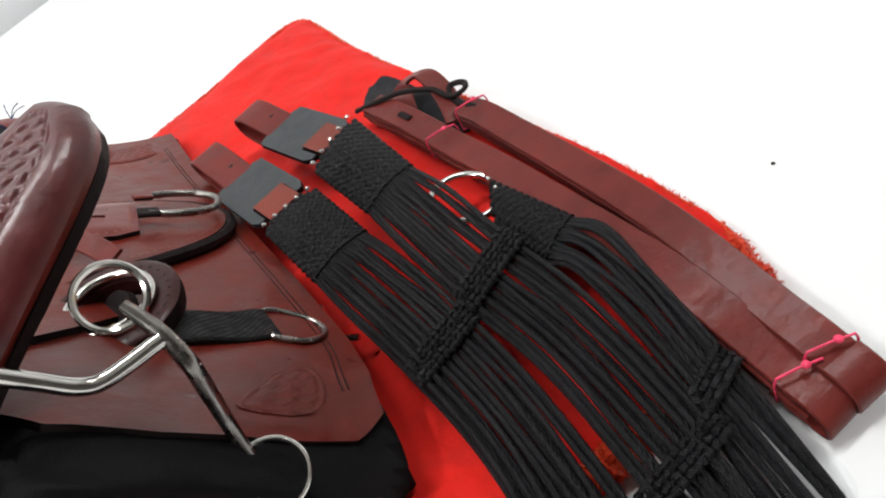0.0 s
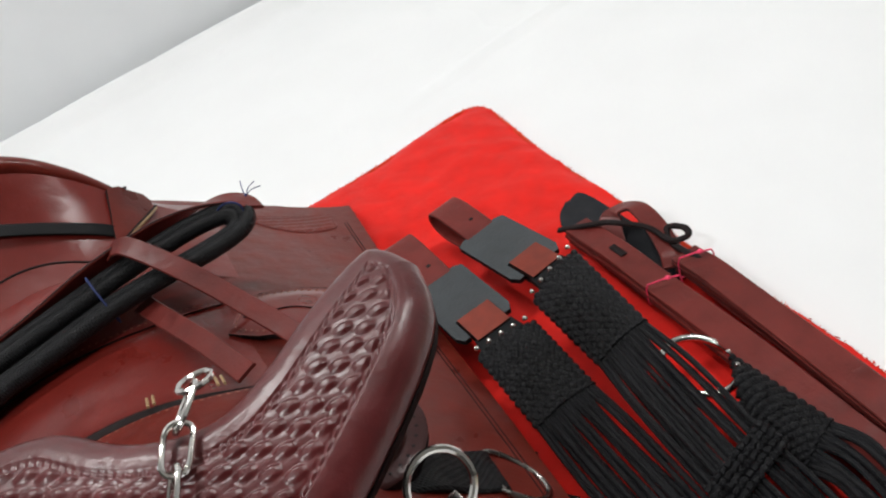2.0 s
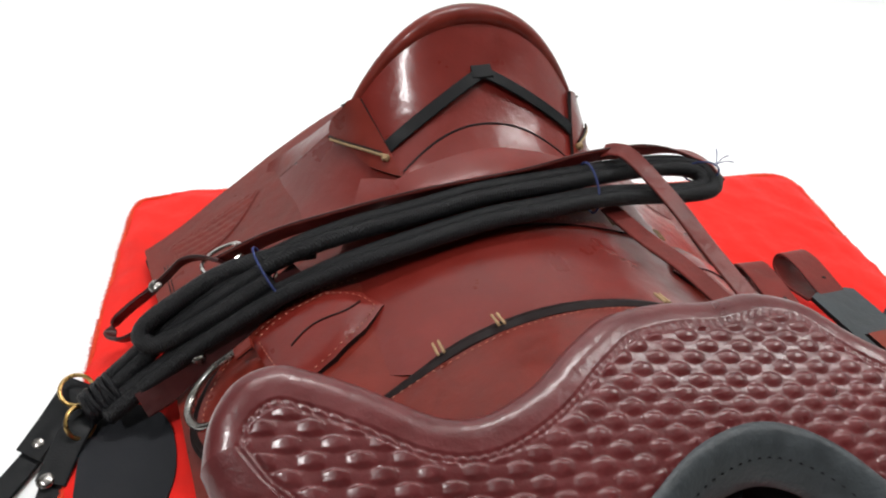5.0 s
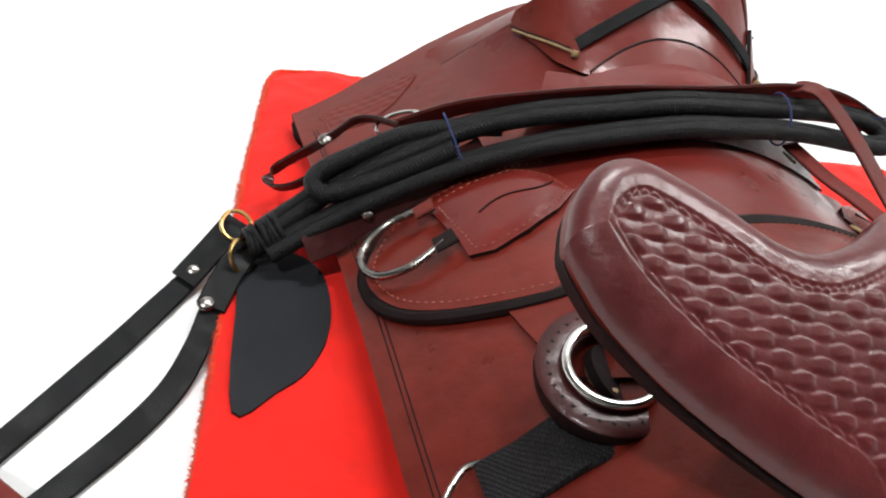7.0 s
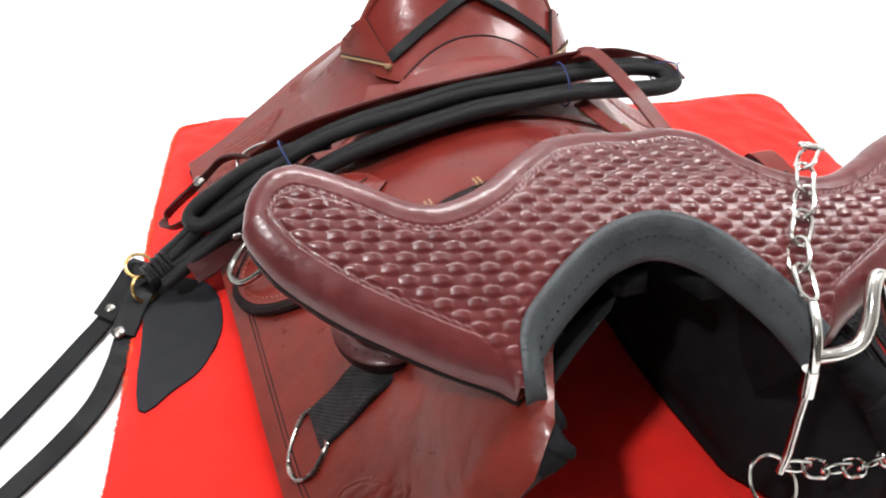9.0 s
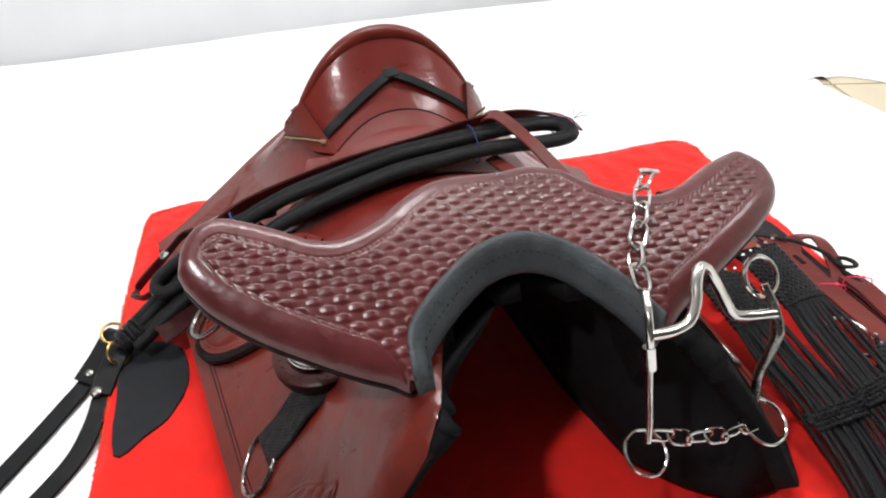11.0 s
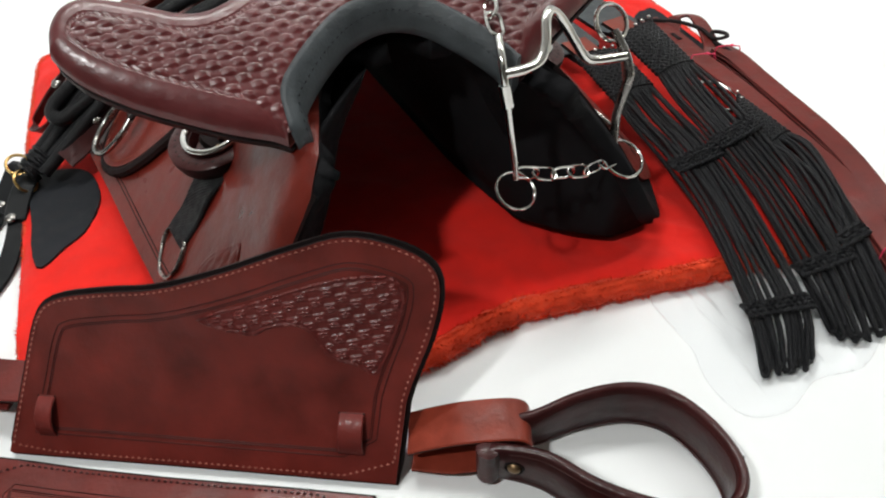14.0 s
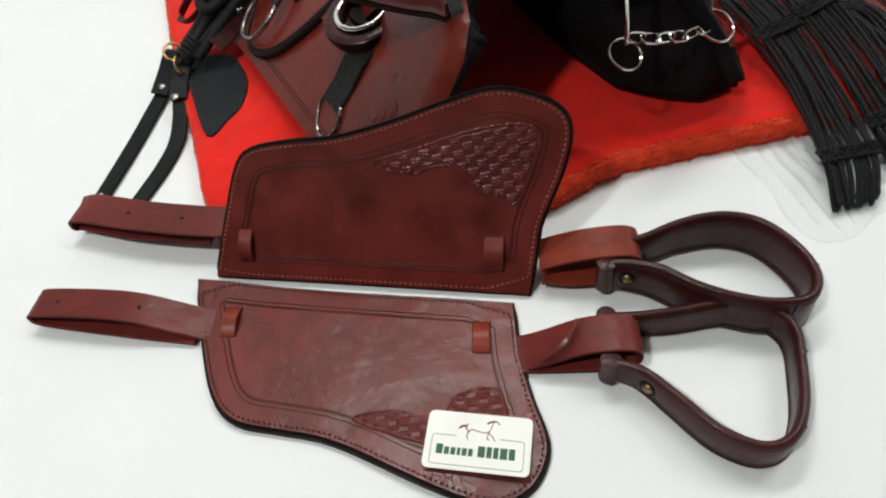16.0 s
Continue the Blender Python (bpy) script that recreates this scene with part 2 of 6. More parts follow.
def ribbon(path, width, thick, normal=None, bm=None, closed=False, taper=None, side=None):
    """A flat strap with softened edges along a path. normal: one vector, or a function of the place, that its face looks to."""
    bm = bm or bmesh.new()
    path = [Vector(q) for q in path]
    k, rings = len(path), []
    for i, q in enumerate(path):
        t = (path[(i + 1) % k] - path[i - 1]) if closed or 0 < i < k - 1 else (path[1] - path[0] if i == 0 else path[-1] - path[-2])
        t.normalize()
        if side is not None:
            s = Vector(side)
            s = (s - t * s.dot(t)).normalized()
        else:
            n = Vector(normal(i / max(1, k - 1), q) if callable(normal) else (normal or (0, 0, 1)))
            s = t.cross(n).normalized()
        n = s.cross(t)
        w = width * (taper(i / max(1, k - 1)) if taper else 1) / 2
        h = thick / 2
        c = min(h * 0.6, w * 0.4)
        rings.append([bm.verts.new(q + a * s + b * n) for a, b in ((w, -h + c), (w, h - c), (w - c, h), (-w + c, h), (-w, h - c), (-w, -h + c), (-w + c, -h), (w - c, -h))])
    for i in range(k if closed else k - 1):
        a, b = rings[i], rings[(i + 1) % k]
        for j in range(8):
            f = bm.faces.new((a[j], b[j], b[(j + 1) % 8], a[(j + 1) % 8]))
            f.material_index = 1 if j in (0, 4) else 0
    if not closed:
        bm.faces.new(rings[0])
        bm.faces.new(rings[-1][::-1])
    bmesh.ops.recalc_face_normals(bm, faces=bm.faces)
    return bm


def grid_cut(outline, cell):
    """A flat face with the given outline, cut into small cells."""
    bm = bmesh.new()
    pts = [(p[0], p[1]) for p in outline]
    area2 = sum(a[0] * b[1] - b[0] * a[1] for a, b in zip(pts, pts[1:] + pts[:1]))
    if area2 < 0:
        pts = pts[::-1]
    bm.faces.new([bm.verts.new((x, y, 0)) for x, y in pts])
    for ax in (0, 1):
        lo, hi = min(p[ax] for p in pts), max(p[ax] for p in pts)
        for i in range(1, int((hi - lo) / cell) + 1):
            co, no = [0, 0, 0], [0, 0, 0]
            co[ax], no[ax] = lo + i * cell - cell * 0.37, 1
            bmesh.ops.bisect_plane(bm, geom=bm.verts[:] + bm.edges[:] + bm.faces[:], dist=1e-6, plane_co=co, plane_no=no)
    bmesh.ops.triangulate(bm, faces=[f for f in bm.faces if len(f.verts) > 4])
    return bm


def panel(outline, place, thick, cell=0.012):
    """A sheet of leather or felt: place(x, y) gives each point of its upper face. The cut edge takes the second material."""
    bm = grid_cut(outline, cell)
    flat = [(v.co.x, v.co.y) for v in bm.verts]
    for v, (x, y) in zip(bm.verts, flat):
        v.co = place(x, y)
    bm.normal_update()
    bm.verts.index_update()
    top = list(bm.verts)
    faces = list(bm.faces)
    rim = [e for e in bm.edges if len(e.link_faces) == 1]
    low = [bm.verts.new(v.co - v.normal * thick) for v in top]
    for f in faces:
        bm.faces.new([low[v.index] for v in reversed(f.verts)])
    for e in rim:
        loop = e.link_loops[0]
        a, b = loop.vert, loop.link_loop_next.vert
        f = bm.faces.new((b, a, low[a.index], low[b.index]))
        f.material_index = 1
    return bm


def inset_line(outline, d):
    """The outline moved inwards by d."""
    pts = [Vector((p[0], p[1])) for p in outline]
    area2 = sum(a.x * b.y - b.x * a.y for a, b in zip(pts, pts[1:] + pts[:1]))
    sign = 1 if area2 > 0 else -1
    out = []
    for i, p in enumerate(pts):
        t = (pts[(i + 1) % len(pts)] - pts[i - 1]).normalized()
        out.append(p + sign * d * Vector((-t.y, t.x)))
    if d > 0:
        far = edge_distance(np.array([(q.x, q.y) for q in out]), pts)
        out = [q for q, e in zip(out, far) if e > 0.97 * d]
    return out


def stitches(line, place, length=0.0032, gap=0.002, r=0.0007, bm=None, closed=False):
    """A row of short raised stitches along a flat line, laid on place(x, y)."""
    bm = bm or bmesh.new()
    pts = [Vector((p[0], p[1])) for p in line] + ([Vector((line[0][0], line[0][1]))] if closed else [])
    run = [0.0]
    for a, b in zip(pts, pts[1:]):
        run.append(run[-1] + (b - a).length)

    def at(s):
        i = max(0, min(len(pts) - 2, int(np.searchsorted(run, s)) - 1))
        f = (s - run[i]) / max(1e-9, run[i + 1] - run[i])
        q = pts[i].lerp(pts[i + 1], f)
        return Vector(place(q.x, q.y)) + Vector((0, 0, 0.0004))
    s = 0.0
    while s + length < run[-1]:
        a, b = at(s), at(s + length)
        t = (b - a).normalized()
        w = t.cross(Vector((0, 0, 1))).normalized() * r
        u = w.cross(t).normalized() * r
        m = (a + b) / 2 + u * 0.9
        v = [bm.verts.new(c) for c in (a, m + w, b, m - w)] + [bm.verts.new(m + u * 0.8)]
        for q in ((0, 1, 4), (1, 2, 4), (2, 3, 4), (3, 0, 4)):
            bm.faces.new([v[i] for i in q])
        s += length + gap
    bmesh.ops.recalc_face_normals(bm, faces=bm.faces)
    return bm


def ring_path(centre, r, normal=(0, 0, 1), n=28, squash=1.0, spin=0.0):
    z = Vector(normal).normalized()
    x = z.orthogonal().normalized()
    x.rotate(Matrix.Rotation(spin, 3, z))
    y = z.cross(x)
    return [Vector(centre) + r * (math.cos(a) * x + squash * math.sin(a) * y) for a in (2 * math.pi * i / n for i in range(n))]


def dome(centre, r, h, normal=(0, 0, 1), bm=None, seg=14, rows=4):
    """A rivet head."""
    bm = bm or bmesh.new()
    z = Vector(normal).normalized()
    x = z.orthogonal().normalized()
    y = z.cross(x)
    rings = []
    for i in range(rows):
        a = (math.pi / 2) * i / rows
        rings.append([bm.verts.new(Vector(centre) + r * math.cos(a) * (math.cos(b) * x + math.sin(b) * y) + h * math.sin(a) * z) for b in (2 * math.pi * j / seg for j in range(seg))])
    top = bm.verts.new(Vector(centre) + h * z)
    for a, b in zip(rings, rings[1:]):
        for j in range(seg):
            bm.faces.new((a[j], a[(j + 1) % seg], b[(j + 1) % seg], b[j]))
    for j in range(seg):
        bm.faces.new((rings[-1][j], rings[-1][(j + 1) % seg], top))
    return bm


def block(lo, hi, bevel=0.002, bm=None):
    bm = bm or bmesh.new()
    g = bmesh.ops.create_cube(bm, size=1)["verts"]
    for v in g:
        v.co = Vector([(a + b) / 2 + c * (b - a) for a, b, c in zip(lo, hi, v.co)])
    if bevel:
        bmesh.ops.bevel(bm, geom=list({e for v in g for e in v.link_edges}), offset=bevel, segments=2, affect="EDGES")
    return bm


def step(t):
    t = min(1.0, max(0.0, t))
    return t * t * (3 - 2 * t)


def weave(u, v, ribbed=False):
    """Height 0..1 of a basket-weave stamp: strands over and under in a chequer, or blocks pressed with three ribs."""
    out = np.zeros_like(u)
    for k in (0, 1):
        j = np.floor(v) + k
        for odd in (0, 1):
            par = (j + odd) % 2
            du, dv = u - (2 * np.round((u - par) / 2) + par), v - j
            if ribbed:
                box = np.clip(1 - (du / 0.62) ** 4, 0, 1) * np.clip(1 - (dv / 0.64) ** 4, 0, 1)
                h = 0.16 * box if odd else box * (0.66 + 0.34 * np.cos(2 * np.pi * 3 * dv / 1.28))
            elif odd:
                h = 0.38 * np.sqrt(np.clip(1 - (dv / 0.78) ** 2, 0, 1)) * np.clip((0.6 - np.abs(du)) / 0.16, 0, 1)
            else:
                h = np.clip(1 - (du / 0.7) ** 2, 0, 1) ** 0.6 * np.clip((0.66 - np.abs(dv) - 0.22 * np.abs(du)) / 0.3, 0, 1) ** 0.8 * (0.8 + 0.45 * du)
            out = np.maximum(out, h)
    return out


def edge_distance(xy, outline):
    """Distance of many flat points to a closed outline."""
    p = np.array([(q[0], q[1]) for q in outline])
    best = np.full(len(xy), 9.0)
    for a, b in zip(p, np.roll(p, -1, 0)):
        d = b - a
        t = np.clip(((xy - a) @ d) / max(1e-12, d @ d), 0, 1)
        best = np.minimum(best, np.hypot(*(xy - a - t[:, None] * d).T))
    return best


def inside(xy, outline):
    p = np.array([(q[0], q[1]) for q in outline])
    hit = np.zeros(len(xy), bool)
    for a, b in zip(p, np.roll(p, -1, 0)):
        if a[1] != b[1]:
            hit ^= ((a[1] > xy[:, 1]) != (b[1] > xy[:, 1])) & (xy[:, 0] < (b[0] - a[0]) * (xy[:, 1] - a[1]) / (b[1] - a[1]) + a[0])
    return hit


def weave_field(outline, place, pitch, turn, height, cell=0.001, rise=0.62):
    """A field of basket-weave tooling inside an outline, with a scalloped border, laid on place(x, y, lift)."""
    p = np.array([(q[0], q[1]) for q in outline])
    lo, hi = p.min(0), p.max(0)
    nx, ny = int((hi[0] - lo[0]) / cell) + 2, int((hi[1] - lo[1]) / cell) + 2
    gx, gy = np.meshgrid(lo[0] + cell * np.arange(nx), lo[1] + cell * np.arange(ny), indexing="ij")
    xy = np.stack([gx.ravel(), gy.ravel()], 1)
    ok = inside(xy, outline)
    d = edge_distance(xy, outline)
    c, s = math.cos(turn), math.sin(turn)
    u, v = (c * xy[:, 0] + s * xy[:, 1]) / pitch, (-s * xy[:, 0] + c * xy[:, 1]) / (pitch * rise)
    h = height * weave(u, v, True) * np.clip((d - 0.0035) / 0.001, 0, 1)
    along = np.arctan2(xy[:, 1] - p[:, 1].mean(), xy[:, 0] - p[:, 0].mean()) * 0.12 + (xy[:, 0] + xy[:, 1]) * 0.7
    h = np.maximum(h, height * 0.9 * np.clip(1 - np.abs(d - 0.0018) / 0.0014, 0, 1) * (0.25 + 0.75 * np.abs(np.sin(along * 420))))
    h = np.where(d < 0.0004, 0, h)
    bm = bmesh.new()
    vs = {}
    for k in np.nonzero(ok)[0]:
        vs[int(k)] = bm.verts.new(place(float(xy[k, 0]), float(xy[k, 1]), float(h[k])))
    for i in range(nx - 1):
        for j in range(ny - 1):
            k = i * ny + j
            q = (k, k + ny, k + ny + 1, k + 1)
            if all(a in vs for a in q):
                bm.faces.new([vs[a] for a in q])
    return bm


def chain_link(centre, along, normal, length, width, r, bm=None):
    x = Vector(along).normalized()
    z = Vector(normal)
    z = (z - x * z.dot(x)).normalized()
    y = z.cross(x)
    a, w = length / 2 - width / 2, width / 2
    pts = []
    for k in range(9):
        t = -math.pi / 2 + math.pi * k / 8
        pts.append(Vector(centre) + x * (a + w * math.cos(t)) + y * (w * math.sin(t)))
    for k in range(9):
        t = math.pi / 2 + math.pi * k / 8
        pts.append(Vector(centre) + x * (-a + w * math.cos(t)) + y * (w * math.sin(t)))
    return tube(pts, r, 8, True, bm)


# ---- the shape of the saddle ----
MID = [(0, 0.178), (0.04, 0.175), (0.08, 0.166), (0.13, 0.147), (0.17, 0.124), (0.21, 0.096), (0.25, 0.064), (0.285, 0.042), (0.32, 0.036), (0.5, 0.034)]
FRONT = [(0, 0.25), (0.05, 0.245), (0.09, 0.23), (0.12, 0.2), (0.15, 0.152), (0.18, 0.113), (0.21, 0.083), (0.24, 0.056), (0.265, 0.042), (0.5, 0.034)]
TIP = [(0, 0.26), (0.07, 0.25), (0.095, 0.242), (0.108, 0.216), (0.13, 0.181), (0.15, 0.155), (0.17, 0.122), (0.185, 0.085), (0.197, 0.058), (0.22, 0.04), (0.5, 0.034)]
BACK = [(0, 0.19), (0.05, 0.186), (0.09, 0.172), (0.13, 0.15), (0.17, 0.122), (0.21, 0.094), (0.25, 0.068), (0.29, 0.049), (0.32, 0.04), (0.5, 0.034)]


def table(a, tab):
    """Value of a profile, smoothed a little."""
    xs, ys = [p[0] for p in tab], [p[1] for p in tab]
    return float(np.mean([np.interp(abs(a + d), xs, ys) for d in (-0.018, -0.009, 0, 0.009, 0.018)]))


def saddle_z(x, y):
    a = abs(x)
    f, b, t = step((-0.15 - y) / 0.28), step((y + 0.1) / 0.18), step((-0.41 - y) / 0.09)
    low = table(a, FRONT) * (1 - t) + table(a, TIP) * t
    return table(a, MID) * (1 - f) * (1 - b) + low * f + table(a, BACK) * b


def on_saddle(off):
    return lambda x, y: Vector((x, y, saddle_z(x, y) + off))


def saddle_normal(x, y, d=0.006):
    return Vector(((saddle_z(x - d, y) - saddle_z(x + d, y)) / (2 * d), (saddle_z(x, y - d) - saddle_z(x, y + d)) / (2 * d), 1)).normalized()


def lift(pts, off):
    """Flat points laid on the saddle at a height above it."""
    return [Vector((x, y, saddle_z(x, y))) + saddle_normal(x, y) * off for x, y in pts]


def mirror(pts, s):
    return [(s * p[0], *p[1:]) for p in pts]


# ---- the setting ----
def floor_cloth():
    bm = bmesh.new()
    n, m = 180, 220
    rows = []
    for i in range(n + 1):
        x = -2.2 + 3.21 * i / n
        row = []
        for j in range(m + 1):
            y = -2.2 + 3.3 * j / m
            far = max(0, y - 0.3)
            z = 0.012 * far * noise.noise((x * 1.3, y * 2.1, 1)) + 0.035 * math.exp(-((y - 1.04 - 0.03 * math.sin(2.2 * x)) / 0.035) ** 2)
            z += 0.008 * math.exp(-((y - 0.335 - 0.12 * (x - 0.7)) / 0.012) ** 2) * step((x - 0.42) / 0.2)
            z += 0.006 * math.exp(-((y - 0.244 + 0.12 * (x - 0.55)) / 0.02) ** 2 - ((x - 0.55) / 0.05) ** 2)
            row.append(bm.verts.new((x, y, z)))
        rows.append(row)
    for a, b in zip(rows, rows[1:]):
        for j in range(m):
            bm.faces.new((a[j], b[j], b[j + 1], a[j + 1]))
    ob = mesh_of("ground_cloth", bm, CLOTH, sharp=80)
    return tagged(ob, "white cotton cloth spread over the floor with soft folds", "cloth", kind="structure")


floor_cloth()


def back_cloth():
    """The second sheet, which lies over the first to the right and behind."""
    bm = bmesh.new()
    rows = []
    n, m = 90, 60
    for i in range(n + 1):
        u = i / n
        row = []
        for j in range(m + 1):
            v = j / m
            x = 0.6 + 2.0 * u * u
            y0 = float(np.interp(x, [0.6, 0.7, 0.86, 1.02, 1.09, 1.14, 1.18, 1.3, 2.6], [0.31, 0.326, 0.345, 0.378, 0.4, 0.36, 0.28, 0.1, -1.2]))
            y = y0 + (1.11 - y0) * v
            rise = step((x - 0.62) / 0.4)
            z = 0.003 + 0.016 * (0.5 + 0.5 * noise.noise((x * 3.5, y * 3.5, 4))) * step(v * 3) * rise + 0.005 * math.exp(-(v / 0.08) ** 2) * rise + 0.012 * (1 - abs(noise.noise((x * 2.3 + y, y * 4, 9)))) ** 8 * rise
            down = step((x - 1.02) / 0.05) * (1 - step(v / 0.07))
            row.append(bm.verts.new((x, y, (z - 0.008 * (1 - rise)) * (1 - down) - 0.0065 * down)))
        rows.append(row)
    for a, b in zip(rows, rows[1:]):
        for j in range(m):
            bm.faces.new((a[j], b[j], b[j + 1], a[j + 1]))
    ob = mesh_of("back_cloth", bm, CLOTH, sharp=80)
    return tagged(ob, "second white cotton sheet with a loose wavy edge", "cloth", kind="structure")


back_cloth()


def room():
    def slab(name, lo, hi, mat, label):
        ob = mesh_of(name, block(lo, hi, 0), mat)
        return tagged(ob, label, name.split("_")[0], kind="structure")
    slab("floor", (-3, -3.2, -0.16), (3.2, 1.3, -0.02), GROUT, "dark jointed floor under pale beige tiles")
    slab("wall_north", (-3, 1.12, -0.02), (3.2, 1.3, 2.6), WALLM, "plain white unseen wall, added to brighten reflections behind the cloth")
    # South and west walls are unseen, added dark to hold down fill light.
    slab("wall_south", (-3, -3.2, -0.02), (3.2, -3.05, 2.6), SHADE, "plain grey-brown unseen wall, kept dark to cut bounced light")
    slab("wall_west", (-3.1, -3.2, -0.02), (-3, 1.3, 2.6), SHADE, "plain grey-brown unseen wall, kept dark to cut bounced light")
    # East wall and ceiling are unseen, added pale to bounce light back.
    slab("wall_east", (3.2, -3.2, -0.02), (3.3, 1.3, 2.6), WALLM, "plain white unseen wall, added to brighten reflections")
    slab("ceiling", (-3.1, -3.2, 2.6), (3.3, 1.3, 2.7), CEIL, "plain unseen ceiling with three tube lights, off-white to bounce light")


room()


def lights():
    glow = bpy.data.materials.new("lamp_glow")
    glow.use_nodes = True
    p = glow.node_tree.nodes["Principled BSDF"]
    p.inputs["Emission Color"].default_value = (1, 0.98, 0.94, 1)
    p.inputs["Emission Strength"].default_value = 6
    for x, y, half, _ in LAMPS:
        t = thing("ceiling_light", "white fluorescent ceiling light fixture, switched on", "lamp", "ceiling lights")
        part("housing", block((x - half - 0.05, y - 0.13, 2.52), (x + half + 0.05, y + 0.13, 2.6), 0.004), WALLM, t)
        part("diffuser", block((x - half - 0.03, y - 0.11, 2.485), (x + half + 0.03, y + 0.11, 2.519), 0.004), glow, t, "glowing white diffuser")


lights()


# ---- the saddle pad ----
PAD = [(-0.328, 0.224), (-0.338, 0.16), (-0.347, 0.08), (-0.356, -0.01), (-0.364, -0.15), (-0.372, -0.275), (-0.377, -0.345), (-0.362, -0.405), (-0.3, -0.443), (-0.2, -0.487), (-0.1, -0.515), (-0.04, -0.519), (0.03, -0.511), (0.13, -0.53), (0.235, -0.554), (0.36, -0.577), (0.425, -0.575),
       (0.444, -0.553), (0.459, -0.53), (0.472, -0.48), (0.483, -0.42), (0.493, -0.34), (0.504, -0.23), (0.517, -0.11), (0.53, 0.005), (0.548, 0.1), (0.557, 0.155), (0.545, 0.182), (0.5, 0.19), (0.38, 0.184), (0.2, 0.195), (0.0, 0.212), (-0.2, 0.242), (-0.3, 0.238)]


def pad_z(x, y):
    return 0.0225 + 0.003 * noise.noise((x * 6, y * 6, 2)) + 0.003 * noise.noise((x * 17, y * 13, 5)) + 0.0035 * (1 - abs(noise.noise((x * 21 + y * 9, y * 11 - x * 4, 8)))) ** 6


def saddle_pad():
    t = thing("saddle_pad", "bright red felt saddle pad with orange-red fleece edges on white cloth", "saddle pad")
    line = [(p.x, p.y) for p in curve([(x, y, 0) for x, y in PAD], 5, True)]
    part("felt_top", panel(line, lambda x, y: Vector((x, y, pad_z(x, y) - 0.006 * step(1 - edge_near(x, y) / 0.02))), 0.012, 0.0095), RED, t, "smooth red felt upper layer")
    low = [(p.x, p.y) for p in inset_line(line, 0.004)]
    part("fleece_lining", panel(low, lambda x, y: Vector((x, y, pad_z(x, y) - 0.0125)), 0.009, 0.03), FLEECE, t, "orange-red fleece underside")
    rnd = random.Random(5)
    pts = [Vector((p[0], p[1])) for p in line]
    turn = -1 if sum(p.x * q.y - q.x * p.y for p, q in zip(pts, pts[1:] + pts[:1])) > 0 else 1
    edge = []
    for a, q in zip(pts, pts[1:] + pts[:1]):
        d = q - a
        k = max(1, int(d.length / 0.0028))
        edge += [(a.lerp(q, i / k), turn * Vector((-d.y, d.x)).normalized()) for i in range(k)]
    roll, hair = bmesh.new(), bmesh.new()
    rings = []
    for i, (q, nrm) in enumerate(edge):
        nrm = (edge[i - 3][1] + nrm + edge[(i + 3) % len(edge)][1]).normalized()
        f = step((-0.36 - q.y) / 0.06) * step((-nrm.y - 0.3) / 0.4)
        row = []
        for k in range(12):
            a = 2 * math.pi * k / 12
            lump = 1 + (0.3 + 0.2 * f) * noise.noise((q.x * 60, q.y * 60, 2 * math.sin(a))) + 0.18 * noise.noise((q.x * 150, q.y * 150, 5 * math.sin(a) + math.cos(a)))
            o = (0.0035 + 0.0065 * f) * math.cos(a) * lump - 0.0035 * f - 0.001
            z = 0.0098 + 0.0015 * f + (0.0088 + 0.0035 * f) * math.sin(a) * (0.75 + 0.25 * lump)
            p = Vector((q.x + nrm.x * o, q.y + nrm.y * o, max(0.0008, z)))
            row.append(roll.verts.new(p))
            for _ in range(6 if f > 0.5 else 2):
                if math.sin(a) < -0.6 or math.cos(a) < -0.5:
                    continue
                dirn = Vector((nrm.x * math.cos(a) + rnd.gauss(0, 0.6), nrm.y * math.cos(a) + rnd.gauss(0, 0.6), math.sin(a) * 0.7 + rnd.gauss(0, 0.5))).normalized()
                base = p + Vector((rnd.uniform(-0.0015, 0.0015), rnd.uniform(-0.0015, 0.0015), rnd.uniform(-0.002, 0.0012))) - dirn * 0.0015
                tip = base + dirn * rnd.uniform(0.002, 0.004 + 0.0025 * f)
                tip.z = max(0.001, tip.z)
                s = dirn.orthogonal().normalized() * rnd.uniform(0.0004, 0.0008)
                s2 = dirn.cross(s)
                v = [hair.verts.new(base + s), hair.verts.new(base - 0.5 * s + 0.86 * s2), hair.verts.new(base - 0.5 * s - 0.86 * s2), hair.verts.new(tip)]
                for w in ((0, 1, 3), (1, 2, 3), (2, 0, 3)):
                    hair.faces.new([v[m] for m in w])
        rings.append(row)
    for a, q in zip(rings, rings[1:] + rings[:1]):
        for k in range(12):
            roll.faces.new((a[k], a[(k + 1) % 12], q[(k + 1) % 12], q[k]))
    bmesh.ops.recalc_face_normals(roll, faces=roll.faces)
    part("fleece_edge", roll, FLEECE, t, "rounded orange-red fleece edge", 90)
    f = part("fleece_fringe", hair, HAIR, t, "matted orange-red fleece fringe")
    f["kind"] = "stuff"
    for s, pts in ((-1, [(-0.353, -0.25), (-0.325, -0.2345), (-0.2995, -0.209), (-0.2845, -0.168), (-0.285, -0.127), (-0.2975, -0.101), (-0.32, -0.09), (-0.348, -0.088), (-0.354, -0.16)]),
                   (1, [(0.487, -0.27), (0.463, -0.272), (0.442, -0.24), (0.435, -0.19), (0.442, -0.14), (0.458, -0.112), (0.478, -0.104), (0.496, -0.108), (0.491, -0.19)])):
        out = [(p.x, p.y) for p in curve([(x, y, 0) for x, y in pts], 4, True)]
        part("wear_patch", panel(out, lambda x, y: Vector((x, y, pad_z(x, y) + 0.0025)), 0.003, 0.012), PATCH, t, "dark grey leather wear patch")
    return t


